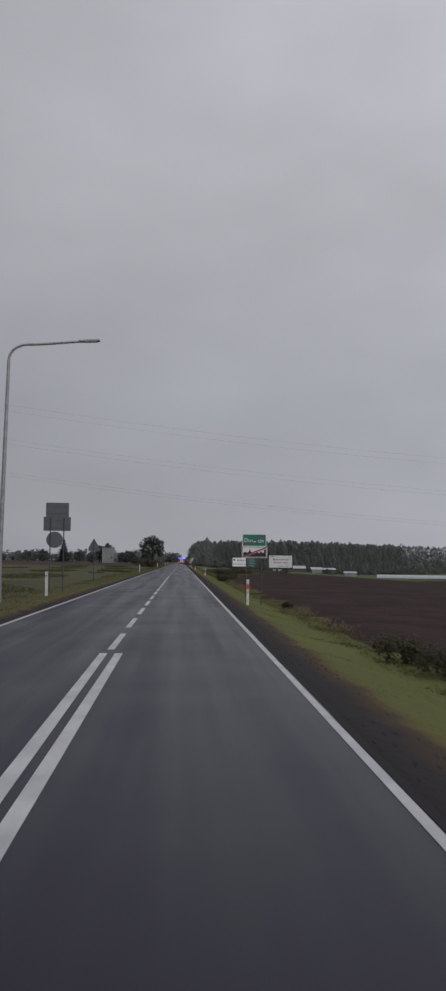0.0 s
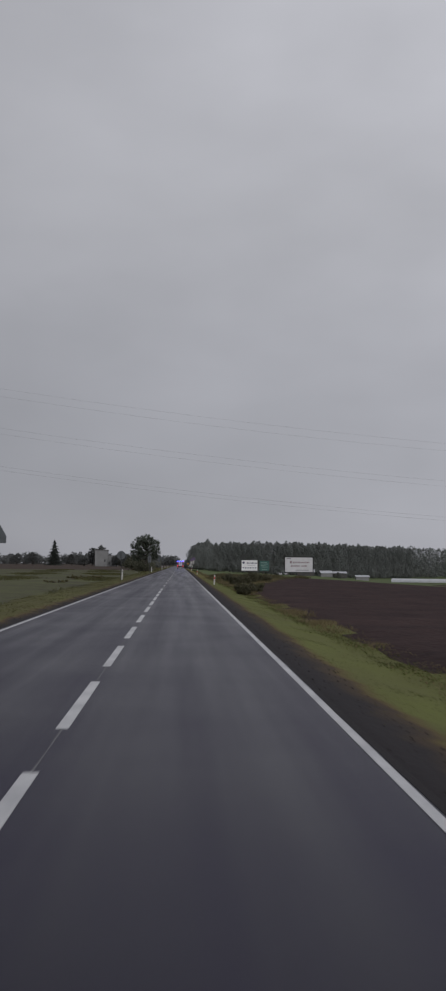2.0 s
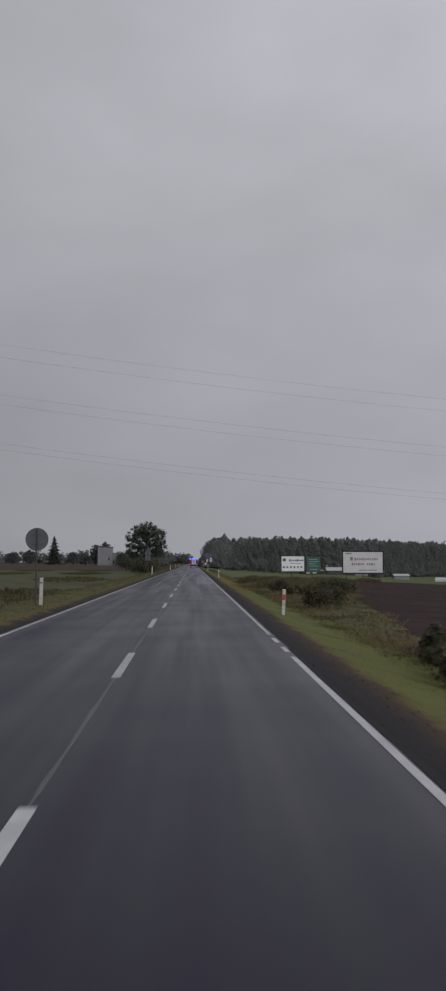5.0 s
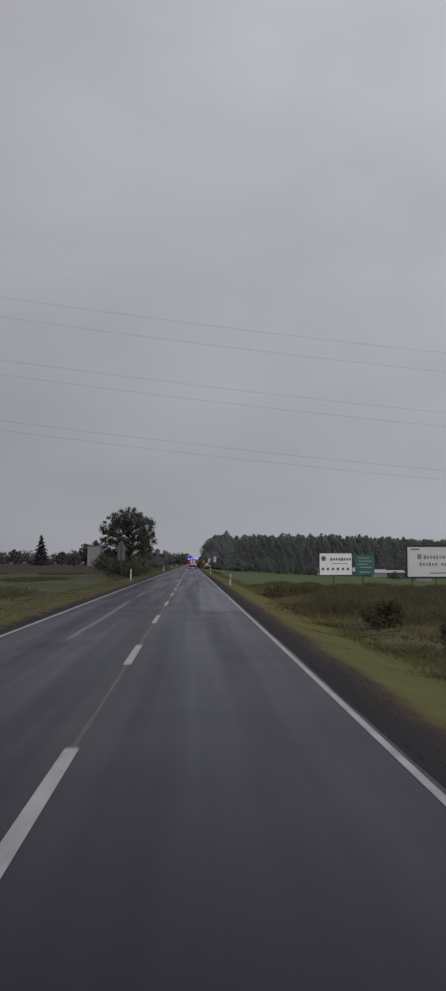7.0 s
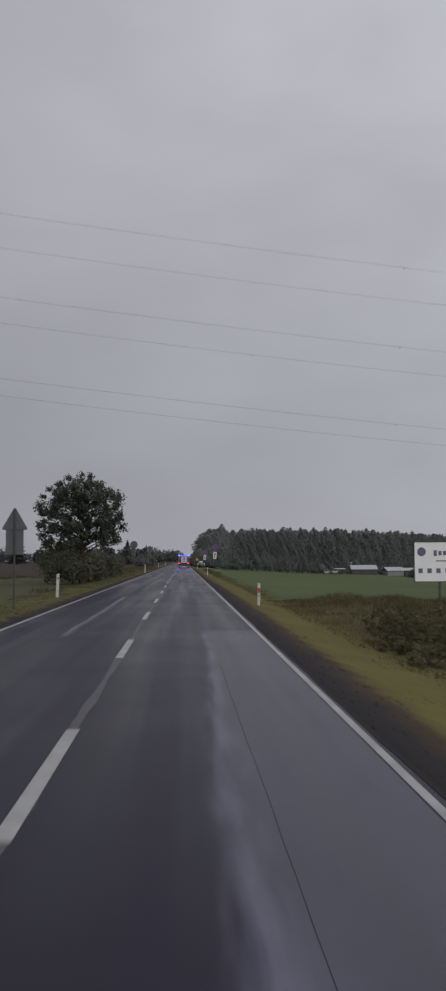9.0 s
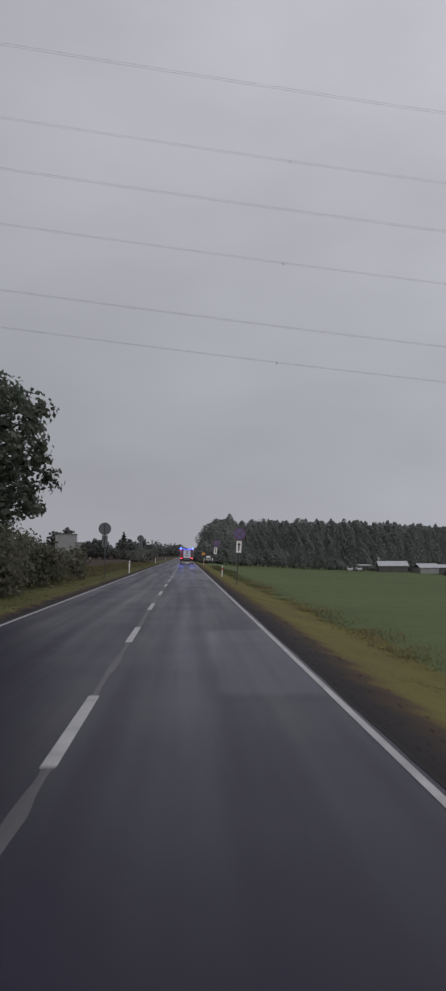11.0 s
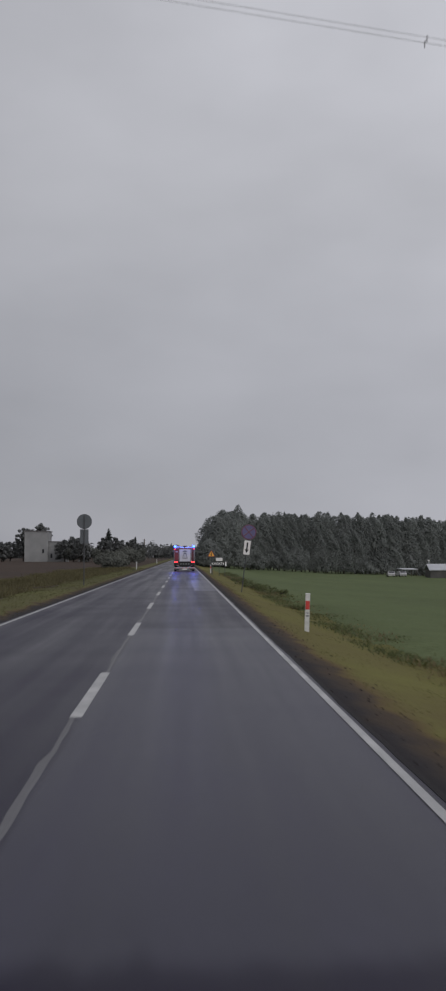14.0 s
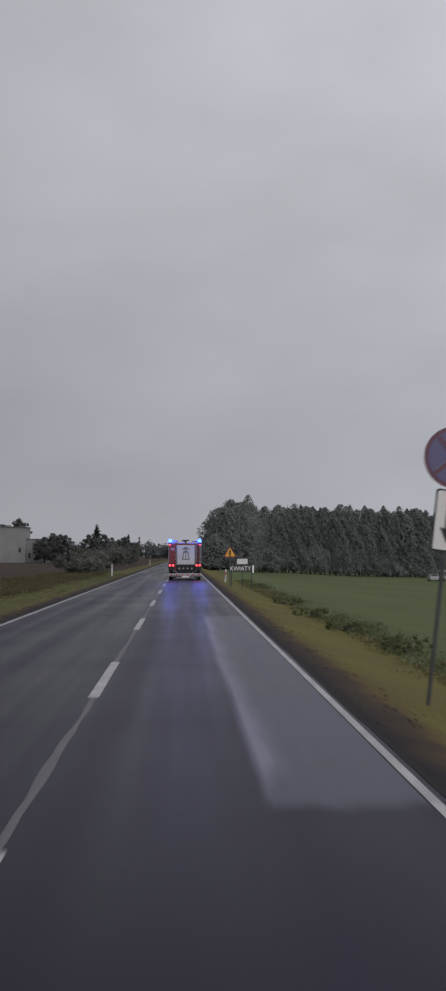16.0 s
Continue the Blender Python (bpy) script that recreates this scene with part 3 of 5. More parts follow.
for ya, yb, w, wave in ((22, 106, 0.016, 0.003), (106, 161, 0.030, 0.004), (161, 249, 0.062, 0.007), (249, 292, 0.066, 0.010), (292, 322, 0.050, 0.016), (322, 430, 0.046, 0.009)):
    seam(ya, yb, w, wave, SEAL if ya < 292 else SEAL_PALE)


def patch(x0, x1, ya, yb, mat, soft, end, pale, flare=0.0, fade=1.5):
    """A repair in the asphalt whose cover thins out over `soft` metres at its left side and `end` at its ends."""
    w = x1 - x0
    xs = np.array([x0 - soft, x0 - soft / 2, x0, x0 + 0.25 * min(soft, w), x0 + 0.5 * min(0.45, w), x0 + min(0.45, w), x1])
    if w < 0.3:
        xs[4:] = x0 + 0.5 * w, x1, x1 + soft
    ys = np.concatenate([[ya - end, ya, ya + end], np.arange(ya + end + 0.6, yb - end - 0.3, 0.6), [yb - end, yb, yb + end]])
    cx = np.array([0.0, 0.3, 0.6, 0.9, 1.0, 1.0, 1.0])
    if w < 0.3:
        cx[4:] = 1.0, 0.6, 0.0
    px = np.array([0.0, 0.6, 1.0, 0.8, 0.3, 0.0, 0.0]) * pale
    cy = np.ones(len(ys))
    cy[[0, -1]], cy[[1, -2]] = 0.0, 0.55
    py = np.clip((ys - ya) / fade, 0, 1) * np.clip((yb - ys) / 1.2, 0, 1)
    X, Y = np.meshgrid(xs, ys)
    X = X + (0.022 * np.sin(Y * 0.41) + 0.012 * np.sin(Y * 1.3 + 1)) * np.clip((1.6 - X) / 1.2, 0, 1)
    X = X - flare * np.clip((1.0 - (X - x0) / 0.45), 0, 1.5) * np.clip((yb - 8 - Y) / 9, 0, 1)
    nx = len(xs)
    i = np.arange(nx - 1)[None, :] + nx * np.arange(len(ys) - 1)[:, None]
    me = raw_mesh("asphalt_patch", np.stack([X, Y, 0.0007 + 0.003 * cy[:, None] * cx[None, :]], -1).reshape(-1, 3), np.stack([i, i + 1, i + nx + 1, i + nx], -1).reshape(-1, 4), [mat])
    for key, values in (("cover", cy[:, None] * cx[None, :]), ("pale", py[:, None] * px[None, :])):
        me.attributes.new(key, "FLOAT", "POINT").data.foreach_set("value", values.ravel().astype(np.float32))
    ob = new("asphalt_patch", me)
    ob.parent = road
    return ob


patch(0.34, 1.645, 175.4, 208.5, PATCH, 0.20, 0.35, 0.65, 0.16)
patch(0.50, 1.645, 337.6, 358.5, PATCH, 0.12, 0.25, 1.2)
patch(0.32, 1.645, 239.4, 249.5, PATCH_DULL, 0.14, 0.35, 1.2, fade=9.0)
patch(-1.24, 1.645, 294.5, 313.3, PATCH_DULL, 0.12, 0.2, 0.0)
patch(-0.20, 0.05, 286.0, 287.6, PATCH_DULL, 0.06, 0.2, 0.0)
patch(0.62, 0.88, 256.6, 257.9, PATCH_DULL, 0.06, 0.2, 0.0)
for xa, ya, yb in ((0.50, 188, 201),):
    strip("crack", xa - 0.0025, xa + 0.0025, ya, yb, 0.003, 0.0052, CRACK, road, 0.4, 0.004)
for x0, x1, ya, yb in ((-3.16, -3.00, 163, 185), (-3.12, -2.96, 190, 199), (-3.06, -2.88, 207, 231)):
    patch(x0, x1, ya, yb, PATCH, 0.09, 0.6, 1.5)


# ---- grass and weeds, as stuff ----
rng = np.random.default_rng(11)


def blades(name, x, y, height, width, mat, label, per=5, spread=0.12, lean=0.35):
    """Clumps of bent blades at x, y."""
    k = len(x)
    cx = np.repeat(x, per) + rng.normal(0, spread, k * per)
    cy = np.repeat(y, per) + rng.normal(0, spread, k * per)
    h = np.repeat(height, per) * rng.uniform(0.5, 1.15, k * per)
    a = rng.uniform(0, 2 * np.pi, k * per)
    w = width * rng.uniform(0.6, 1.3, k * per)
    lx, ly = rng.normal(0, lean, k * per) * h, rng.normal(0, lean, k * per) * h
    z = lay(cx, cy) - 0.03
    ux, uy = np.cos(a) * w, np.sin(a) * w
    v = np.stack([np.stack([cx - ux, cy - uy, z], -1), np.stack([cx + ux, cy + uy, z], -1),
                  np.stack([cx + 0.35 * lx + ux * 0.7, cy + 0.35 * ly + uy * 0.7, z + 0.6 * h], -1),
                  np.stack([cx + lx, cy + ly, z + h], -1),
                  np.stack([cx + 0.35 * lx - ux * 0.7, cy + 0.35 * ly - uy * 0.7, z + 0.6 * h], -1)], 1).reshape(-1, 3)
    b = 5 * np.arange(k * per)[:, None]
    quads = b + np.array([[0, 1, 2, 4]])
    tris = b + np.array([[4, 2, 3]])
    me = bpy.data.meshes.new(name)
    allv = np.concatenate([quads.ravel(), tris.ravel()])
    me.vertices.add(len(v))
    me.vertices.foreach_set("co", v.astype(np.float32).ravel())
    me.loops.add(len(allv))
    me.loops.foreach_set("vertex_index", allv.astype(np.int32))
    me.polygons.add(len(quads) + len(tris))
    me.polygons.foreach_set("loop_start", np.concatenate([4 * np.arange(len(quads)), 4 * len(quads) + 3 * np.arange(len(tris))]).astype(np.int32))
    me.materials.append(mat)
    me.update(calc_edges=True)
    return tagged(new(name, me), label, "grass", kind="stuff")


def scatter(n, x0, x1, y0, y1):
    return rng.uniform(x0, x1, n), rng.uniform(y0, y1, n)


gx, gy = scatter(22000, 2.78, 5.7, 4, 180)
blades("verge_grass", gx, gy, 0.035 + 0.06 * ease(4.4, 5.7, gx), 0.018, GRASS_R, "short yellow-green grass on the road verge", per=4, spread=0.22, lean=0.9)
gx, gy = scatter(17000, 2.74, 5.6, 165, 420)
blades("verge_grass", gx, gy, 0.035 + 0.06 * ease(4.4, 5.7, gx), 0.018, GRASS_OCHRE, "short ochre autumn grass on the road verge", per=4, spread=0.22, lean=0.9)
gx, gy = scatter(4000, 2.45, 3.0, 262, 420)
blades("verge_grass", gx, gy, np.full(len(gx), 0.035), 0.016, GRASS_OCHRE, "thin ochre grass close to the road", per=4, spread=0.15, lean=0.9)
gx, gy = scatter(9000, -13.0, -8.0, 285, 425)
rag = np.abs(np.sin(gy * 0.21 + gx * 0.3) * np.sin(gy * 0.067 - gx * 0.5 + 1))
blades("tall_weeds", gx, gy, 0.12 + 0.40 * rag, 0.02, WEED_BROWN, "brown ragged weeds along the field edge", spread=0.3, lean=0.6)
u = rng.random(9000)
gx, gy = 2.15 + 0.95 * np.sqrt(u), rng.uniform(4, 420, 9000)
blades("verge_grass", gx, gy, np.full(len(gx), 0.035), 0.014, GRASS_OCHRE, "sparse low tufts in the bare soil of the shoulder", per=4, spread=0.06, lean=0.9)
gx, gy = scatter(26000, -8.6, -5.35, 20, 420)
blades("verge_grass", gx, gy, np.full(len(gx), 0.06), 0.018, GRASS_L, "olive-green grass on the road verge", per=3, spread=0.22, lean=0.9)
gx, gy = scatter(4200, 5.2, 6.3, 6, 236)
tuft = np.abs(np.sin(gy * 0.31) * np.sin(gy * 0.083 + 1))
blades("tall_weeds", gx, gy, 0.07 + 0.24 * tuft ** 2, 0.016, GRASS_DRY, "dry weeds along the field edge", lean=0.5, spread=0.2)
gx, gy = scatter(15000, 5.2, 22, 126, 240)
keep = gx < 6.6 + 0.14 * (gy - 126)
gx, gy = gx[keep], gy[keep]
patchy = np.abs(np.sin(gy * 0.17 + gx * 0.4) * np.sin(gx * 0.33 - gy * 0.09 + 1))
dry = patchy > 0.32
blades("tall_weeds", gx[dry], gy[dry], 0.05 + 0.30 * patchy[dry], 0.02, GRASS_DRY, "brown weeds on fallow ground", spread=0.3, lean=0.6)
blades("meadow_grass", gx[~dry], gy[~dry], 0.08 + 0.30 * patchy[~dry], 0.02, GRASS_L, "low green grass on fallow ground", spread=0.3, lean=0.7)
heaps = np.array([(7.4, 186), (9.2, 184), (8.2, 193), (12.2, 192), (14.6, 200), (10.6, 205), (16.4, 210), (13.0, 218), (19.0, 222), (9.6, 212), (11.0, 178)], float)
pick = rng.integers(0, len(heaps), 6500)
gx, gy = heaps[pick, 0] + rng.normal(0, 1.5, 6500), heaps[pick, 1] + rng.normal(0, 3.2, 6500)
rise = np.exp(-((gx - heaps[pick, 0]) / 1.8) ** 2 - ((gy - heaps[pick, 1]) / 3.6) ** 2)
blades("tall_weeds", gx, gy, 0.15 + 0.75 * rise, 0.022, WEED_HEAP, "tangled heaps of dark brown autumn weeds on fallow ground", spread=0.3, lean=0.7)
gx, gy = scatter(3600, 6.0, 27, 229, 238.0)
gy += 0.08 * gx
rag = np.abs(np.sin(gx * 0.9) * np.sin(gx * 0.37 + 1))
blades("tall_weeds", gx, gy, 0.20 + 0.45 * rag, 0.03, WEED_BROWN, "tall brown weeds between the fallow ground and the crop", spread=0.25, lean=0.5)
gx, gy = scatter(2600, 5.0, 6.4, 306, 424)
rag = np.abs(np.sin(gy * 0.16 + gx * 0.5) * np.sin(gy * 0.053 + 2))
blades("tall_weeds", gx, gy, (0.05 + 0.22 * rag * ease(338, 354, gy)) * ease(4.8, 5.8, gx), 0.022, WEED_GREEN, "dense dark green weeds along the edge of the crop", spread=0.25, lean=0.9)
gx, gy = scatter(800, 4.6, 5.6, 298, 346)
rag = np.abs(np.sin(gy * 0.42 + gx) * np.sin(gy * 0.13 + 1))
blades("tall_weeds", gx, gy, (0.04 + 0.20 * rag) * ease(4.2, 5.0, gx), 0.02, WEED_GREEN, "dark green weeds creeping onto the verge", spread=0.2, lean=0.9)
gx, gy = scatter(1300, 4.9, 6.2, 236, 420)
blades("tall_weeds", gx, gy, 0.05 + 0.22 * np.abs(np.sin(gy * 0.23) * np.sin(gy * 0.071 + 2)), 0.016, GRASS_DRY, "ragged weeds beside the green crop", lean=0.5, spread=0.2)
gx, gy = scatter(26000, -34, -8, 35, 285)
mask = np.sin(gy * 0.09 + gx * 0.25) * np.sin(gy * 0.043 - gx * 0.31 + 2) > 0.3
gx, gy = gx[mask], gy[mask]
blades("meadow_grass", gx, gy, rng.uniform(0.10, 0.30, len(gx)), 0.024, GRASS_L, "rough tufts of olive meadow grass", spread=0.35, lean=0.7)


def gravel(n, x0, x1, y0, y1, label):
    """Small flat-bottomed stones lying on the bare shoulder."""
    x, y = rng.uniform(x0, x1, n), rng.uniform(y0, y1, n)
    r = rng.uniform(0.008, 0.028, n)
    a = rng.uniform(0, 2 * np.pi, n)
    z = lay(x, y)
    pts = [np.stack([x + r * np.cos(a + q), y + 1.3 * r * np.sin(a + q), z - 0.005], -1) for q in (0, 1.57, 3.14, 4.71)]
    pts.append(np.stack([x + 0.2 * r, y, z + r * 0.8], -1))
    v = np.stack(pts, 1).reshape(-1, 3)
    b = 5 * np.arange(n)[:, None]
    f = np.concatenate([b + np.array([[i, (i + 1) % 4, 4]]) for i in range(4)])
    tagged(new("gravel", raw_mesh("gravel", v, f, [GRAVEL])), label, "gravel", kind="stuff")


gravel(2600, 1.9, 2.9, 4, 380, "loose wet gravel on the road shoulder")
gravel(1500, -5.5, -5.06, 20, 380, "loose wet gravel beside the edge line")


# ---- trees and shrubs ----
def leaf_cloud(centres, radii, count, size, squash=0.8, inner=0.6, loose=0.35):
    """Many small leaf quads round the given centres."""
    centres, radii = np.asarray(centres, float), np.asarray(radii, float)
    pick = rng.choice(len(centres), count, p=radii ** 1.3 / np.sum(radii ** 1.3))
    d = rng.normal(size=(count, 3))
    d /= np.linalg.norm(d, axis=1)[:, None]
    d[:, 2] *= squash
    c = centres[pick] + d * (radii[pick] * rng.uniform(inner, 1.08, count))[:, None]
    # leaves lie roughly along the outside of the clump, as they turn to the light
    face = d + np.array([0, 0, 0.35]) + rng.normal(0, loose, (count, 3))
    u = np.cross(face, rng.normal(size=(count, 3)))
    u /= np.linalg.norm(u, axis=1)[:, None]
    w = np.cross(u, face)
    w /= np.linalg.norm(w, axis=1)[:, None]
    s = (size * rng.uniform(0.6, 1.4, count))[:, None]
    v = np.stack([c - u * s, c + w * s * 0.6, c + u * s, c - w * s * 0.6], 1).reshape(-1, 3)
    f = 4 * np.arange(count)[:, None] + np.array([[0, 1, 2, 3]])
    return v, f


def broad_tree(x, y, height, width, leaves, size, label, seed, trunk_h=0.28, mat=LEAF, limbs=54, clump=1.0, inner=0.6, loose=0.35):
    r = random.Random(seed)
    t = thing("tree", pose(x, y, float(lay(x, y)) - 0.05), label, "tree")
    bm = B()
    top = Vector((0.1, 0, height * 0.72))
    tube(bm, (0, 0, 0), (0.03, 0, height * trunk_h), height * 0.03, height * 0.022)
    tube(bm, (0.03, 0, height * trunk_h), top, height * 0.022, 0.03)
    tips, rad = [], []
    middle = 0.60 if trunk_h > 0.15 else 0.50
    for i in range(limbs):
        # tips fill a dome, thicker towards its shell
        a, q = i * 2.39996, r.uniform(0.45, 1.0) ** 0.6
        lift = 1.0 - 1.8 * (i + 0.5) / limbs + r.uniform(-0.06, 0.06)
        side = math.sqrt(max(0.0, 1 - lift * lift)) if lift > 0 else 1 - 0.25 * lift * lift
        p1 = Vector((math.cos(a) * side * q * width * 0.44, math.sin(a) * side * q * width * 0.44, height * (middle + (0.97 - middle) * lift * q)))
        p0 = Vector((0.05, 0, max(height * trunk_h, min(height * 0.62, p1.z - height * 0.12))))
        mid = p0.lerp(p1, 0.5) + Vector((0, 0, height * 0.02))
        tube(bm, p0, mid, 0.045, 0.03, 6, False)
        tube(bm, mid, p1, 0.03, 0.01, 6, False)
        tips.append(p1)
        rad.append(clump * width * r.uniform(0.045, 0.10))
        if i % 2:
            tips.append(mid.lerp(p1, 0.4))
            rad.append(clump * width * r.uniform(0.05, 0.09))
    part("trunk", bm, BARK, t)
    v, f = leaf_cloud(tips, rad, leaves, size, 0.8, inner, loose)
    v[:, 2] = np.minimum(v[:, 2], height)
    crown = new("crown", raw_mesh("crown", v, f, [mat]))
    crown.parent = t
    return t


def bush(x, y, height, width, leaves, size, label, mat=LEAF_BUSH, depth=None, name="bush"):
    t = thing(name, pose(x, y, float(lay(x, y)) - 0.05), label, "bush")
    k = 18
    depth = depth or width
    c = np.stack([rng.uniform(-0.36, 0.36, k) * width, rng.uniform(-0.36, 0.36, k) * depth, rng.uniform(0.22, 0.68, k) * height], -1)
    rad = rng.uniform(0.16, 0.36, k) * min(height, width)
    v, f = leaf_cloud(c, rad, leaves, size, 1.0, 0.1, 0.7)
    v[:, 2] = np.clip(v[:, 2], 0.02, None)
    bm = B()
    for i in range(5):
        tube(bm, (0.05 * i - 0.1, 0, 0), tuple(c[i]), 0.03, 0.01, 6, False)
    part("stems", bm, BARK, t)
    o = new("foliage", raw_mesh("foliage", v, f, [mat]))
    o.parent = t
    return t


def fir(x, y, height, width, label, n=1800, size=0.3, mat=NEEDLE):
    t = thing("fir_tree", pose(x, y, float(lay(x, y)) - 0.1), label, "tree")
    bm = B()
    tube(bm, (0, 0, 0), (0, 0, height * 0.97), height * 0.017, 0.02, 8)
    part("trunk", bm, BARK, t)
    h = np.sqrt(rng.random(n))
    z = height * (1 - h * 0.93)
    tier = 0.75 + 0.25 * np.sin(z / height * 60)
    a = rng.uniform(0, 2 * np.pi, n)
    rr = width / 2 * h * tier * rng.uniform(0.25, 1.0, n)
    c = np.stack([np.cos(a) * rr, np.sin(a) * rr, z - rr * 0.25], -1)
    out = np.stack([np.cos(a), np.sin(a), np.full(n, -0.35)], -1)
    side = np.stack([-np.sin(a), np.cos(a), rng.normal(0, 0.3, n)], -1)
    s = (size * rng.uniform(0.6, 1.3, n))[:, None]
    v = np.stack([c - out * s, c + side * s * 0.45, c + out * s * 1.2, c - side * s * 0.45], 1).reshape(-1, 3)
    o = new("crown", raw_mesh("crown", v, 4 * np.arange(n)[:, None] + np.array([[0, 1, 2, 3]]), [mat]))
    o.parent = t
    return t


broad_tree(-8.35, 259.5, 9.4, 8.1, 16500, 0.115, "broad-leaved roadside tree with a ragged dark crown", 4, 0.20, limbs=130, clump=0.85, inner=0.12, loose=0.6)
for x, y, h, w in ((-8.8, 257, 2.9, 4.2), (-8.3, 265, 2.8, 4.0), (-9.4, 271, 3.4, 4.2), (-8.8, 278, 3.0, 4.0), (-10.2, 283, 3.8, 4.4),
                   (-8.9, 289, 2.8, 4.0), (-12.3, 286, 5.0, 3.4), (-13.6, 281, 4.4, 3.6)):
    bush(x, y, h, w, 3000, 0.12, "dense dull green hedge bush beside the road", LEAF_HEDGE, depth=6.0)
for x, y, h, w in ((-10.5, 425, 2.0, 5), (-11.5, 446, 2.6, 6), (-12.0, 470, 3.2, 7), (-12.5, 500, 4.2, 8), (-13, 530, 5.0, 8)):
    bush(x, y, h, w, 5200, 0.15, "grey-green roadside bush far along the verge", HAZE_BUSH, depth=10.0)
for x, y, h, w in ((5.2, 116, 0.85, 1.4), (5.7, 118.5, 0.85, 1.7), (5.1, 113.6, 0.6, 1.1), (6.4, 121, 0.8, 2.0), (7.0, 124, 0.7, 2.0), (6.6, 148, 1.2, 2.4), (7.6, 152, 1.1, 2.4), (8.8, 158, 1.4, 2.8), (7.4, 165, 1.0, 2.2), (10.5, 168, 1.5, 2.8), (12.5, 176, 1.2, 2.6), (7.0, 175.5, 1.1, 2.0)):
    bush(x, y, h * 1.15, w * 1.15, 2000, 0.065, "low dark weedy shrub at the field edge")
for x, y, h, w in ((5.7, 206.5, 0.7, 1.5), (6.3, 209, 0.9, 1.8), (6.1, 212.5, 0.8, 1.8), (7.0, 211.5, 1.0, 2.0), (6.7, 215, 0.9, 2.0), (7.8, 214.5, 1.1, 2.2), (7.6, 218, 1.0, 2.2),
                   (8.7, 218, 1.1, 2.4), (8.5, 222, 0.9, 2.4), (9.8, 221, 1.0, 2.6), (5.6, 209.5, 0.6, 1.3), (11.4, 222, 1.0, 2.8), (13.2, 225, 1.0, 2.8)):
    bush(x, y, 0.78 * h, w, 800, 0.05, "low heap of withered brown weeds on fallow ground", WEED_HEAP, depth=w * 1.6)
for x, y, h, w in ((5.5, 22.3, 0.8, 1.3), (5.9, 20.2, 0.9, 1.5), (6.0, 26.0, 0.6, 1.3), (5.5, 47.3, 0.7, 0.5)):
    bush(x, y, h, w, 1100, 0.045, "low grey-green weedy shrub at the field edge")
for x, y, h, w in ((5.3, 333, 0.35, 1.4), (5.2, 361, 0.6, 1.8), (5.7, 354.5, 0.65, 2.2), (6.1, 349.5, 0.6, 2.0), (5.0, 368, 0.6, 2.0), (5.2, 377, 0.7, 2.0)):
    bush(x, y, 0.8 * h, w, 650, 0.042, "soft dark green clump of weeds at the edge of the crop", WEED_GREEN, depth=w * 1.4)
for x, y, h, w in ((-33, 572, 5.0, 9), (-28, 568, 5.2, 9), (-23, 566, 4.6, 9), (-19, 572, 4.2, 8), (-16.5, 585, 4.0, 7), (-15.2, 602, 3.8, 7)):
    bush(x, y, h, w, 4200, 0.22, "tall grey-green hedge beyond the field", HAZE_BUSH, depth=10.0)
for x, y, h, w in ((-12.3, 147, 0.6, 3.0), (-10.4, 150, 0.5, 2.6), (-11.2, 122, 0.3, 2.8)):
    bush(x, y, h, w, 900, 0.06, "low brown clump of weeds in the meadow", WEED_BROWN, depth=2.2)
fir(-82.5, 644, 17.5, 15, "tall dark fir beyond the meadow", 3200, 0.6)
fir(-25.2, 600, 11.2, 10.0, "pointed fir among the roadside trees", 2600, 0.5)
fir(-18.3, 640, 9.5, 5.5, "small pointed fir beside the far road", 1500, 0.45)
for x, y, h, w in ((-96, 640, 9, 9), (-72, 650, 8, 9), (-110, 660, 8, 10), (-60, 610, 7, 8), (-52, 600, 11, 7), (-34, 575, 8, 8), (-30, 560, 7.5, 7),
                   (-24, 570, 7.5, 6), (-22, 590, 8, 7), (-19, 620, 8, 6), (-17, 650, 7, 7), (-48.5, 603, 14.2, 8), (-53.5, 599, 11.5, 7), (-37.2, 579, 7.4, 7), (-135, 660, 7, 12), (-170, 700, 9, 14), (-56, 575, 6.5, 7)):
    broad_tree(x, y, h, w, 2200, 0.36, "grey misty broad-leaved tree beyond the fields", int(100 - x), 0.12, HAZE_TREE)


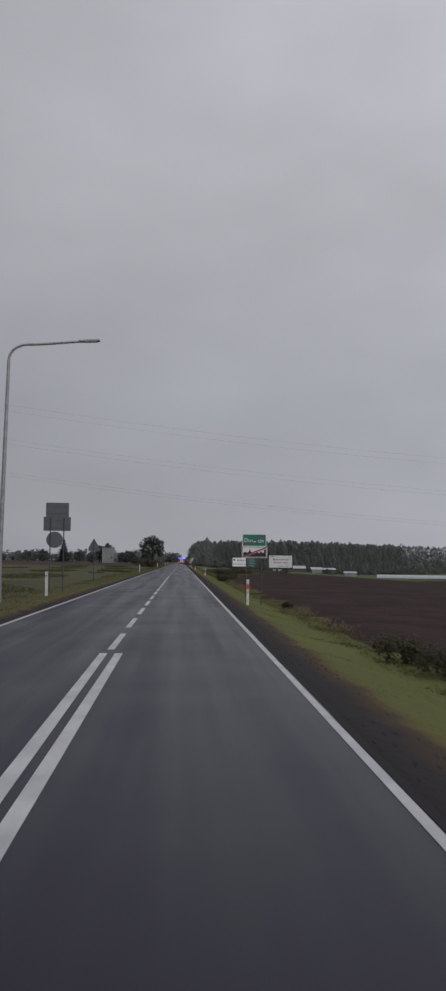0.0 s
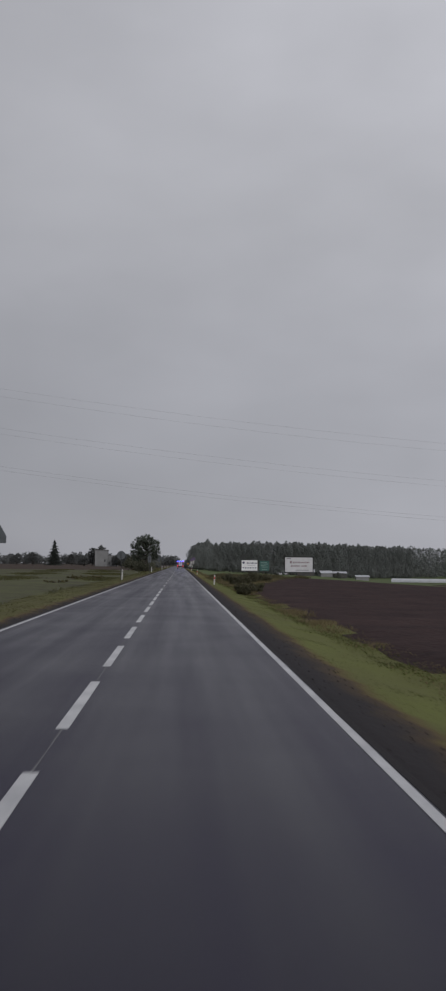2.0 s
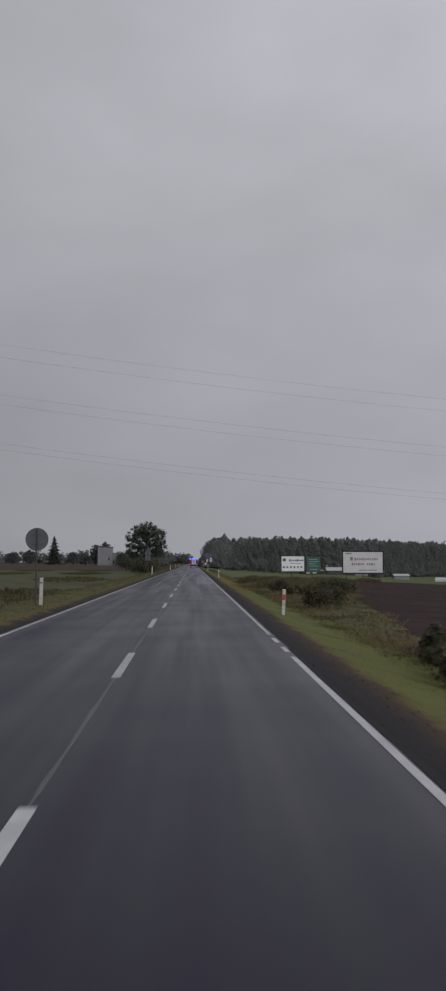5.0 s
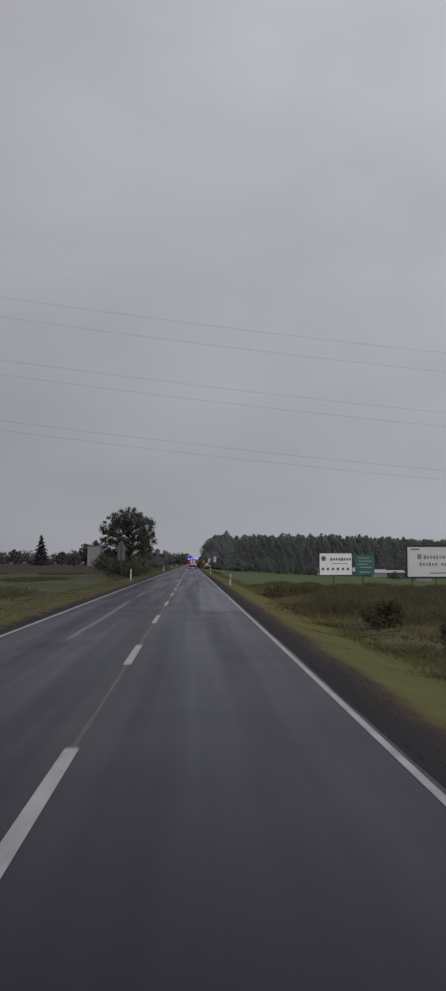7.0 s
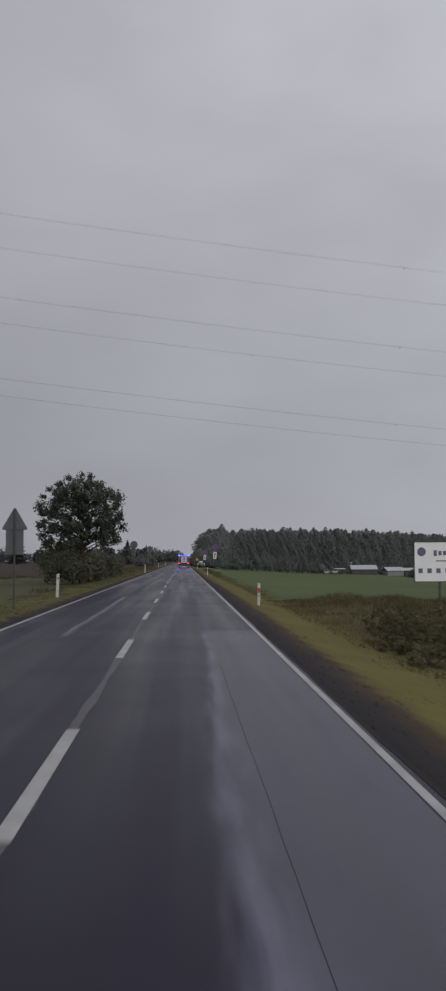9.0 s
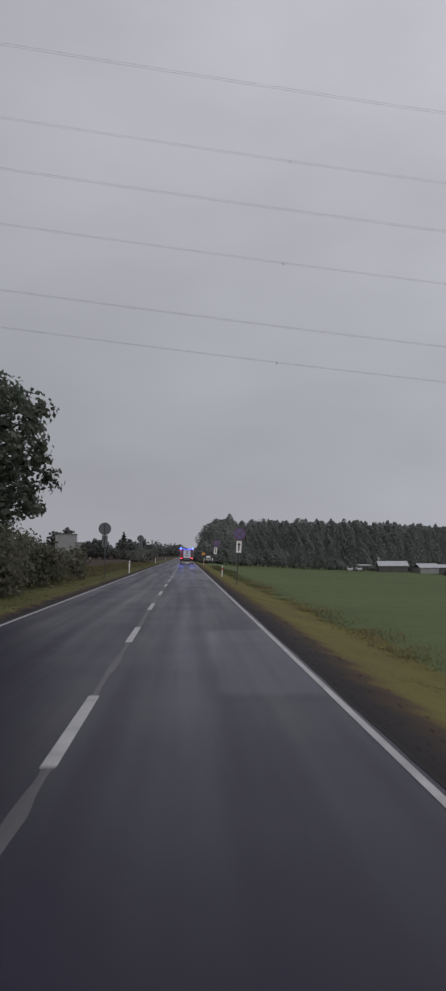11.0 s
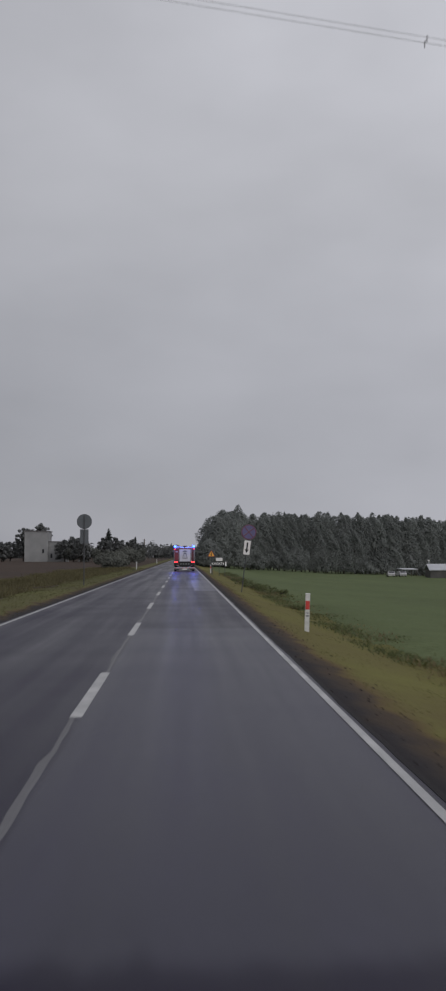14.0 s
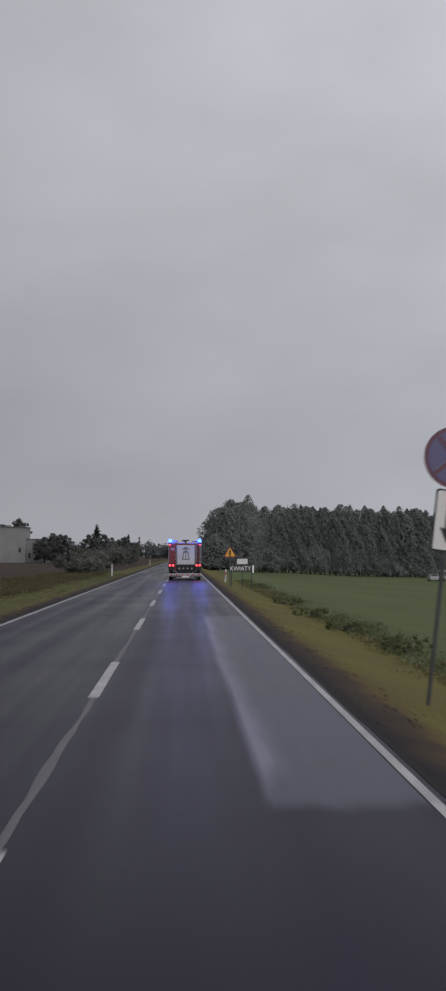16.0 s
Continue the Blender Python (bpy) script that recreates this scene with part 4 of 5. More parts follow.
# ---- the forest on the far right, as stuff ----
def leafy_body(x, y, g, h, w, kind, count, size):
    """Leaves over the lumpy outside of one tree: 0 a spruce, 1 a pine with a long crown, 2 a broad-leaved tree."""
    u = 0.05 + 0.95 * rng.random(count) ** 0.85
    a = rng.uniform(0, 2 * np.pi, count)
    p, q = rng.uniform(0, 6.28, 2)
    if kind == 0:
        wide, rise = 0.85 * (1.02 - u) ** 0.8 * (0.84 + 0.16 * np.sin(u * 46 + p)), 0.5
    elif kind == 1:
        wide, rise = np.where(u > 0.55, np.sqrt(np.clip(1.0 - ((u - 0.55) / 0.45) ** 2.4, 0, 1)), 0.84 + 0.29 * u), 0.3 + 0.5 * u
    else:
        wide, rise = np.sin(np.pi * (0.14 + 0.855 * u)) ** 0.65, 1.1 * (u - 0.35)
    lump = 1 + 0.15 * np.sin(3 * a + p + 8 * u) + 0.08 * np.sin(4 * a - 17 * u + q) + 0.08 * np.sin(7 * a + 29 * u)
    r = w / 2 * wide * lump * rng.uniform(0.70, 1.06, count)
    c = np.stack([x + r * np.cos(a), y + r * np.sin(a), g + h * u + rng.normal(0, 0.12, count) + 0.25 * lump], -1)
    face = np.stack([np.cos(a), np.sin(a), 0.45 + rise + np.zeros(count)], -1) + rng.normal(0, 0.45, (count, 3))
    # sprigs at the tip
    tip = rng.random(count) < 0.02
    c[tip] = np.stack([np.full(tip.sum(), x), np.full(tip.sum(), y), g + h * rng.uniform(0.93, 1.01, tip.sum())], -1) + rng.normal(0, 0.16, (tip.sum(), 3)) * np.array([1, 1, 0.6])
    t = np.cross(face, rng.normal(size=(count, 3)))
    t /= np.linalg.norm(t, axis=1)[:, None]
    o = np.cross(t, face)
    o /= np.linalg.norm(o, axis=1)[:, None]
    k = (size * rng.uniform(0.6, 1.35, count))[:, None]
    v = np.stack([c - t * k, c + o * k * 0.6, c + t * k, c - o * k * 0.6], 1).reshape(-1, 3)
    return v, 4 * np.arange(count)[:, None] + np.array([[0, 1, 2, 3]])


def forest():
    line = np.array([(5.6, 492), (6.6, 520), (12, 543), (40, 575), (75, 612), (154, 724), (235, 830), (420, 1040), (700, 1320)], float)
    s = np.concatenate([[0], np.cumsum(np.linalg.norm(np.diff(line, axis=0), axis=1))])
    vs, fs, base = [], [], 0
    bm = B()
    for row in range(5):
        d = row * 0.9
        while d < s[-1]:
            dd = d + rng.uniform(-0.8, 0.8)
            far = dd > 330
            d += rng.uniform(2.4, 3.6) * (1.6 if far else 1.0)
            if far and row > 3:
                continue
            x, y = np.interp(dd, s, line[:, 0]), np.interp(dd, s, line[:, 1])
            x, y = x + row * 1.6 + rng.normal(0, 0.6), y + row * 3.2 + rng.normal(0, 1.2)
            g = float(lay(x, y))
            top = np.interp(dd, [0, 14, 30, 60, 125, 430], [8.6, 11.2, 12.5, 13.6, 15.1, 16.0]) + rng.normal(0, 0.65) + 0.6 * math.sin(dd * 0.55) + 0.5 * math.sin(dd * 0.19 + 1)
            if row == 0:
                top = g + rng.uniform(0.22, 0.65) * (top - g)
            elif row == 1:
                top = g + rng.uniform(0.70, 0.98) * (top - g)
            h = top - g
            w = rng.uniform(4.8, 7.4) * (1.4 if far else 1.0)
            kind = rng.choice(3, p=(0.05, 0.43, 0.52)) if row else 2
            if kind == 0:
                h += rng.uniform(0.1, 0.8)
            many = (260 if far else 2400 if dd < 120 else 1100) * (1 if row < 2 else 0.55)
            v, f = leafy_body(x, y, g, h, w, kind, int(many), 0.62 if far else 0.24 if dd < 120 else 0.37)
            vs.append(v)
            fs.append(f + base)
            base += len(v)
            if row < 2 and not far:
                tube(bm, (x, y, g - 0.2), (x + rng.normal(0, 0.3), y, g + h * 0.7), 0.17, 0.06, 6, False)
    tagged(new("forest", raw_mesh("forest", np.concatenate(vs), np.concatenate(fs), [HAZE_FOREST])), "dark mixed forest edge behind the green field", "forest", kind="stuff")
    tagged(new("forest_trunks", mesh_of("forest_trunks", bm, BARK)), "grey-brown trunks along the forest edge", "forest", kind="stuff")


forest()


def far_woods():
    vs, fs, base = [], [], 0
    for i in range(230):
        x = rng.uniform(-520, -5)
        y = 980 + rng.uniform(0, 60) + 0.15 * abs(x)
        w, h = rng.uniform(7, 12), rng.uniform(7, 13)
        k = 6
        c = np.stack([x + rng.normal(0, 0.2, k) * w, y + rng.normal(0, 0.2, k) * w, 0.5 + h * np.linspace(0.2, 0.85, k)], -1)
        v, f = leaf_cloud(c, np.full(k, w * 0.3), 110, 1.1, 1.0)
        vs.append(v)
        fs.append(f + base)
        base += len(v)
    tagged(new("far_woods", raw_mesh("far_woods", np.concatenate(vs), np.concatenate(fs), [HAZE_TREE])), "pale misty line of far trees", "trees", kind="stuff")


far_woods()


# ---- signs and posts ----
def gz(x, y):
    return float(lay(x, y))


def delineator(x, y, top, face):
    """White plastic marker post with a reflector band."""
    z = gz(x, y) - 0.04
    h = top - z
    t = thing("marker_post", pose(x, y, z, 0, 1.5 * math.sin(y * 0.7) + 1.0, 4 * math.sin(y * 1.9)), "white plastic roadside marker post with a red reflector" if face > 0 else "white plastic roadside marker post with a pale cap",
              "marker post", "marker posts along the road")
    bm = B()
    w, d = 0.062, 0.045
    ring_lo = [(-w, -d), (w, -d), (w, d * 0.3), (w * 0.45, d), (-w * 0.45, d), (-w, d * 0.3)]
    lo = [bm.verts.new((a, b, 0)) for a, b in ring_lo]
    hi = [bm.verts.new((a, b, h - 0.05 - (0.05 if b > 0 else 0))) for a, b in ring_lo]
    bm.faces.new(list(reversed(lo)))
    bm.faces.new(hi)
    for i in range(6):
        bm.faces.new((lo[i], lo[(i + 1) % 6], hi[(i + 1) % 6], hi[i]))
    part("post_body", bm, WHITE_PL, t)
    part("post_cap", box(B(), (0, -0.005, h - 0.035), (0.135, 0.1, 0.04), (12, 0, 0), 0.008), WHITE_PL, t)
    if face > 0:
        part("reflector", box(B(), (0, -d - 0.004, h - 0.34), (0.112, 0.014, 0.24), (0, 0, 0), 0.004), RED_REFL, t, "red reflective band")
        part("number_bar", box(B(), (0.005, -d - 0.003, h - 0.56), (0.07, 0.008, 0.03)), INK_GREY, t)
        part("number_bar", box(B(), (0.0, -d - 0.003, h - 0.64), (0.08, 0.008, 0.05)), INK_GREY, t)
    else:
        part("band", box(B(), (0, -d - 0.003, h - 0.20), (0.10, 0.01, 0.07), (0, 0, 0), 0.004), INK_GREY, t, "dull grey band")
    return t


for x, y, top in ((3.19, 44, 0.94), (3.54, 136.7, 0.70), (3.48, 228.9, 0.68), (3.36, 316, 0.76), (3.35, 405, 0.72), (3.4, 495, 0.7)):
    delineator(x, y, top, 1)
for x, y, top in ((-6.25, 42.8, 1.25), (-6.15, 134.8, 1.2), (-5.95, 227.8, 1.2), (-5.5, 314.5, 1.24), (-6.1, 409, 1.1), (-6.1, 500, 1.1)):
    delineator(x, y, top, -1)


def sign_pole(t, x, z1, r=0.032, y=0.03):
    part("pole", tube(B(), (x, y, -0.1), (x, y, z1), r, r, 12), POLE_GREY, t)


def back_bars(t, cx, cz, w, y=0.012):
    for dz in (-0.18, 0.18):
        part("clamp_bar", box(B(), (cx, y, cz + dz), (w, 0.02, 0.04)), SIGN_BACK, t)


def disc_sign_back(x, y, z, r, label, plate_size=None, tilt=0):
    t = thing("road_sign", pose(x, y, gz(x, y), 0, 0, 180 + tilt), label, "road sign", "signs seen from behind")
    zc = z - gz(x, y)
    sign_pole(t, 0, zc + r * 0.9)
    part("disc", plate(B(), ring(0, zc, r), -0.012, 0.0), SIGN_BACK, t)
    part("rim", plate(B(), ring(0, zc, r + 0.012), -0.016, -0.012), POLE_GREY, t)
    back_bars(t, 0, zc, r * 1.1)
    if plate_size:
        w, h = plate_size
        part("plate", plate(B(), round_rect(0, zc - r - h / 2 - 0.03, w, h, 0.03), -0.012, 0.0), SIGN_BACK, t)
    return t


def tri(cx, cz, s, r=0.05, k=4):
    pts = []
    h = s * math.sqrt(3) / 2
    for (px, pz), a0 in (((cx + s / 2, cz - h / 3), -90), ((cx, cz + 2 * h / 3), 30), ((cx - s / 2, cz - h / 3), 150)):
        d = math.hypot(cx - px, cz - pz)
        ox, oz = px + (cx - px) / d * 2 * r, pz + (cz - pz) / d * 2 * r
        for i in range(k + 1):
            a = radians(a0 + 120 * i / k)
            pts.append((ox + r * math.cos(a), oz + r * math.sin(a)))
    return pts


def triangle_sign_back(x, y, top, s, label, plate_size):
    t = thing("road_sign", pose(x, y, gz(x, y), 0, 0, 180), label, "road sign", "signs seen from behind")
    zt = top - gz(x, y)
    zc = zt - s * math.sqrt(3) / 3
    zb = zc - s * math.sqrt(3) / 6
    sign_pole(t, 0, zt - 0.1)
    part("triangle", plate(B(), tri(0, zc, s), -0.012, 0.0), SIGN_BACK, t)
    back_bars(t, 0, zc - 0.05, s * 0.5)
    w, h = plate_size
    part("plate", plate(B(), round_rect(0, zb - h / 2 + 0.05, w, h, 0.02), -0.026, -0.014), SIGN_BACK, t)
    return t


triangle_sign_back(-6.95, 72.7, 3.53, 0.95, "grey back of a triangular warning sign with a small plate", (0.86, 0.24))
triangle_sign_back(-6.05, 217.5, 3.72, 0.95, "grey back of a triangular sign above a tall plate", (0.62, 0.92))
disc_sign_back(-6.24, 134.2, 2.68, 0.43, "grey back of a round traffic sign on a thin pole")
disc_sign_back(-5.85, 292, 3.63, 0.43, "grey back of a round sign above an oblong plate", (0.4, 0.84))
disc_sign_back(-5.9, 344.3, 3.85, 0.43, "grey back of a round sign above an oblong plate", (0.5, 0.84))

# the pair of boards and a disc on two poles, seen from behind
t = thing("road_sign", pose(-6.56, 48.2, gz(-6.56, 48.2), 0, 0, 180), "grey backs of two sign boards and a disc on two poles", "road sign", "signs seen from behind")
g = gz(-6.56, 48.2)
for x in (0.34, -0.36):
    sign_pole(t, x, 4.0 - g)
part("upper_board", plate(B(), round_rect(0, 4.42 - g, 1.2, 0.74, 0.04), -0.012, 0.0), SIGN_BACK, t)
part("lower_board", plate(B(), round_rect(0, 3.68 - g, 1.42, 0.74, 0.04), -0.012, 0.0), SIGN_BACK, t)
part("disc", plate(B(), ring(0.12, 2.84 - g, 0.43), -0.012, 0.0), SIGN_BACK, t)
back_bars(t, 0, 4.42 - g, 1.0)
back_bars(t, 0, 3.68 - g, 1.2)

# town end signs: a green name board above the crossed-out skyline
X0, Y0 = 3.94, 49.6
g = gz(X0, Y0)
t = thing("town_sign", pose(X0, Y0, g), "green place-name board above a crossed-out skyline board", "road sign")
for x in (-0.42, 0.40):
    sign_pole(t, x, 3.1 - g, 0.034)
name_board = part("name_board", plate(B(), round_rect(0, 2.96 - g, 1.31, 0.68, 0.04), -0.014, 0.0), SIGN_WHITE, t, "white rim of the name board")
part("green_field", plate(B(), round_rect(0, 2.96 - g, 1.24, 0.61, 0.03), -0.019, -0.0145), SIGN_GREEN, name_board, "green field")
lettering("lettering", "Du", 0.21, (-0.37, -0.0215, 2.95 - g), SIGN_WHITE, name_board, 0.004)
lettering("lettering", "cin", 0.21, (0.355, -0.0215, 2.93 - g), SIGN_WHITE, name_board, 0.004)
for x, w, h, dz in ((-0.12, 0.05, 0.13, -0.03), (0.03, 0.12, 0.06, -0.07)):
    part("letter_bar", box(B(), (x, -0.021, 2.95 - g + dz), (w, 0.004, h)), SIGN_WHITE, name_board)
part("cancel_bar", box(B(), (0.0, -0.0255, 2.95 - g), (1.22, 0.004, 0.038), (0, -25, 0)), SIGN_BAR, name_board, "dull red cancelling stripe")
sky_board = part("skyline_board", plate(B(), round_rect(0.02, 2.31 - g, 1.40, 0.62, 0.04), -0.014, 0.0), SIGN_WHITE, t, "white board with a black skyline")
part("black_rim", plate(B(), round_rect(0.02, 2.31 - g, 1.36, 0.58, 0.03), -0.017, -0.0145), BLACK, sky_board)
part("white_field", plate(B(), round_rect(0.02, 2.31 - g, 1.31, 0.53, 0.03), -0.020, -0.0175), SIGN_WHITE, sky_board)
zz = 2.31 - g - 0.245
sil = [(-0.6, 0), (0.64, 0), (0.64, 0.34), (0.53, 0.34), (0.53, 0.2), (0.44, 0.2), (0.40, 0.26), (0.34, 0.26), (0.30, 0.19), (0.22, 0.19), (0.17, 0.24), (0.10, 0.24),
       (0.05, 0.17), (-0.12, 0.17), (-0.16, 0.24), (-0.19, 0.24), (-0.24, 0.42), (-0.29, 0.24), (-0.34, 0.24), (-0.38, 0.18), (-0.42, 0.23), (-0.55, 0.23), (-0.6, 0.17)]
part("skyline", plate(B(), [(a, zz + 1.08 * b) for a, b in sil], -0.024, -0.0205), BLACK, sky_board)
part("red_bar", box(B(), (0.02, -0.027, 2.325 - g), (1.33, 0.004, 0.065), (0, -20.5, 0)), SIGN_BAR, sky_board)
part("pale_bar", box(B(), (0.04, -0.0275, 2.265 - g), (1.30, 0.004, 0.030), (0, -20.5, 0)), SIGN_PINK, sky_board)


def no_stopping(x, y, zp, up, roll, label):
    g = gz(x, y)
    t = thing("road_sign", pose(x, y, g, 0, roll, 0), label, "road sign", "no-stopping signs")
    zp -= g
    zd = zp + 0.43 + 0.485
    sign_pole(t, 0, zd + 0.3, 0.03)
    d = part("disc", plate(B(), ring(0, zd, 0.448), -0.014, 0.0), SIGN_RED, t, "red-rimmed blue disc")
    part("blue_field", plate(B(), ring(0, zd, 0.388), -0.018, -0.0145), SIGN_BLUE, d)
    for a in (45, -45):
        part("cross_bar", box(B(), (0, -0.020 - (0.002 if a > 0 else 0), zd), (0.75, 0.004, 0.058), (0, a, 0)), SIGN_RED, d)
        part("cross_edge", box(B(), (0.045 * math.sin(radians(a)), -0.0225 - (0.001 if a > 0 else 0), zd + 0.045 * math.cos(radians(a))), (0.64, 0.002, 0.012), (0, a, 0)), INK_GREY, d)
    p = part("plate", plate(B(), round_rect(0, zp, 0.38, 0.84, 0.03), -0.014, 0.0), SIGN_WHITE, t, "white plate with a black arrow")
    s = 1 if up else -1
    arrow = [(-0.045, -0.30), (0.045, -0.30), (0.045, 0.12), (0.12, 0.10), (0.0, 0.32), (-0.12, 0.10), (-0.045, 0.12)]
    part("arrow", plate(B(), [(a, zp + s * b) for a, b in arrow], -0.018, -0.0145), BLACK, p)
    part("rim", plate(B(), round_rect(0, zp, 0.43, 0.89, 0.04), -0.010, 0.004), BLACK, p)
    return t


no_stopping(3.45, 292.15, 2.36, True, 3.4, "round no-stopping sign above a white plate with an upward arrow")
no_stopping(3.32, 343.8, 2.31, False, 7.2, "leaning round no-stopping sign above a plate with a downward arrow")

# junction warning sign, with a plate and a low lettered board behind it
X0, Y0 = 3.05, 392
g = gz(X0, Y0)
t = thing("warning_sign", pose(X0, Y0, g), "amber triangular side-road warning sign with a red rim", "road sign")
sign_pole(t, 0, 2.3 - g, 0.03)
tr = part("triangle", plate(B(), tri(0, 1.98 - g, 0.92), -0.014, 0.0), SIGN_RED, t)
part("amber_field", plate(B(), tri(0, 1.975 - g, 0.72), -0.018, -0.0145), SIGN_YELLOW, tr)
part("symbol", plate(B(), [(-0.045, 1.79 - g), (0.045, 1.79 - g), (0.045, 2.08 - g), (0.09, 2.08 - g), (0.0, 2.24 - g), (-0.09, 2.08 - g), (-0.045, 2.08 - g)], -0.023, -0.019), BLACK, tr)
part("symbol", box(B(), (-0.10, -0.021, 1.93 - g), (0.12, 0.004, 0.05)), BLACK, tr)
part("bolt", tube(B(), (0, 0.0, 1.80 - g), (0, 0.05, 1.80 - g), 0.02, 0.02, 8), STEEL, t)
t = thing("lettered_board", pose(3.95, 394, gz(3.95, 394)), "low dark board with pale lettering by the road", "sign board")
g = gz(3.95, 394)
for x in (-0.7, 0.7):
    sign_pole(t, x, 1.3 - g, 0.03)
board = part("board", plate(B(), round_rect(0, 0.92 - g, 1.70, 0.44, 0.02), -0.012, 0.0), BOARD_DARK, t)
lettering("lettering", "KWIATY", 0.29, (-0.08, -0.0145, 0.92 - g), BOARD_WHITE, board, 0.004, 0.92)
part("end_panel", box(B(), (0.80, -0.02, 0.90 - g), (0.12, 0.02, 0.5)), BOARD_WHITE, board)
part("small_plate", plate(B(), round_rect(0.05, 1.42 - g, 0.75, 0.36, 0.02), -0.012, 0.0), SIGN_WHITE, t)
part("plate_pole", tube(B(), (0.05, 0.03, -0.1), (0.05, 0.03, 1.6 - g), 0.03), POLE_GREY, t)


# ---- billboards ----
def billboard(name, xa, xb, y, z0, z1, posts, label, board_mat, frame_mat, marks, cat="billboard", turn=0, rim=0.10):
    cx = (xa + xb) / 2
    g = gz(cx, y)
    t = thing(name, pose(cx, y, g, 0, 0, turn), label, cat)
    w, h, zc = xb - xa, z1 - z0, (z0 + z1) / 2 - g
    for x in posts:
        part("post", box(B(), (x * w, 0.09, (z1 - g) / 2 - 0.1), (0.12, 0.12, z1 - g)), TIMBER, t)
    b = part("board", box(B(), (0, 0, zc), (w, 0.05, h)), board_mat, t)
    if frame_mat:
        e = rim
        for c, s in (((0, -0.01, zc + h / 2 + e / 2), (w + 2 * e, 0.10, e)), ((0, -0.01, zc - h / 2 - e / 2), (w + 2 * e, 0.10, e)),
                     ((w / 2 + e / 2, -0.01, zc), (e, 0.10, h)), ((-w / 2 - e / 2, -0.01, zc), (e, 0.10, h))):
            part("frame_rail", box(B(), c, s, (0, 0, 0), 0.01), frame_mat, t)
    for nm, u, v, sw, sh, m in marks:
        part(nm, box(B(), (u * w, -0.0275, zc + v * h), (sw * w, 0.005, sh * h)), m, b)
    return t


marks = [("print_bar", -0.19 + 0.055 * i, 0.15, 0.030 + 0.012 * (i % 3 == 0), 0.10 if i % 4 else 0.13, INK_RED) for i in range(11)]
marks += [("print_bar", -0.27 + 0.055 * i, -0.09, 0.032 + 0.010 * (i % 2), 0.09 if i % 3 else 0.13, INK_RED) for i in range(11) if i != 6]
marks += [("logo_mark", -0.29, 0.17, 0.07, 0.17, INK_RED), ("print_bar", -0.36, 0.42, 0.16, 0.05, INK_GREY), ("print_bar", 0.12, -0.38, 0.46, 0.035, INK_GREY)]
billboard("large_billboard", 22.92, 29.03, 238.7, 0.28, 3.46, (-0.42, 0.0, 0.42), "large white billboard in a dark frame with faded red print", BOARD_GREY, BLACK, marks, rim=0.20)
marks = [("print_bar", -0.14 + 0.083 * i, 0.22, 0.055 + 0.012 * (i == 4), 0.15 if i in (0, 4) else 0.11, INK_BLUE) for i in range(8)] + [("print_bar", 0.12, 0.02, 0.5, 0.03, INK_GREY)]
marks += [("icon", -0.40 + 0.155 * i, -0.23, 0.075, 0.12, INK_BLUE) for i in range(6)]
t = billboard("white_billboard", 13.30, 16.82, 237.9, 0.50, 2.77, (-0.06,), "white board with a dark logo and a row of icons", BOARD_WHITE, POLE_GREY, marks, turn=6, rim=0.045)
b = [c for c in t.children if c.name.startswith("board")][0]
part("logo_mark", plate(B(), ring(-1.33, 1.635 - gz(15.06, 237.9) + 0.58, 0.26, 20), -0.034, -0.027), INK_BLUE, b, "round dark logo")
marks = [("print_bar", u, 0.33 - 0.15 * i, w, 0.040, INK_PALE) for i, (u, w) in enumerate(((-0.06, 0.62), (0.02, 0.70), (-0.10, 0.50), (0.04, 0.62)))] + [("print_bar", 0.0, -0.36, 0.55, 0.05, INK_PALE)]
billboard("green_board", 17.35, 19.5, 239.3, 0.45, 2.65, (-0.1,), "dark green board with pale lines of print", BOARD_GREEN, None, marks, turn=6)

# ---- street lamp ----
X0, Y0 = -7.13, 36.0
g = gz(X0, Y0)
t = thing("street_lamp", pose(X0, Y0, g, 0, 1.05, 0), "tall galvanised street lamp with a curved arm", "street lamp")
bm = B()
tube(bm, (0, 0, -0.1), (0, 0, 9.6), 0.10, 0.06, 14)
part("pole", bm, STEEL, t, smooth=False)
bm = B()
pts = [Vector((0, 0, 9.6))] + [Vector((0.75 - 0.75 * math.cos(radians(a)), 0, 9.6 + 0.62 * math.sin(radians(a)))) for a in range(15, 86, 14)] + [Vector((1.3, 0, 10.26)), Vector((2.75, 0, 10.42))]
for a, b in zip(pts, pts[1:]):
    tube(bm, a, b, 0.05, 0.048, 12)
part("arm", bm, STEEL, t)
head = part("lamp_head", box(B(), (3.15, 0, 10.47), (0.85, 0.26, 0.09), (0, -5, 0), 0.03), TRUCK_GREY, t)
part("diffuser", box(B(), (3.22, 0, 10.425), (0.5, 0.2, 0.02), (0, -5, 0)), LAMP_GLASS, head)
part("base_sleeve", tube(B(), (0, 0, -0.05), (0, 0, 0.9), 0.13, 0.11, 14), STEEL, t)

# ---- overhead lines ----
def hang(level, plane, x):
    """A point of a conductor: the line crosses the road almost square and comes down towards the low ground."""
    return Vector((x, (310.1, 325.2)[plane] + 0.070 * x, (46.67, 35.0, 23.8)[level] - 0.1035 * x + 0.00022 * x * x))


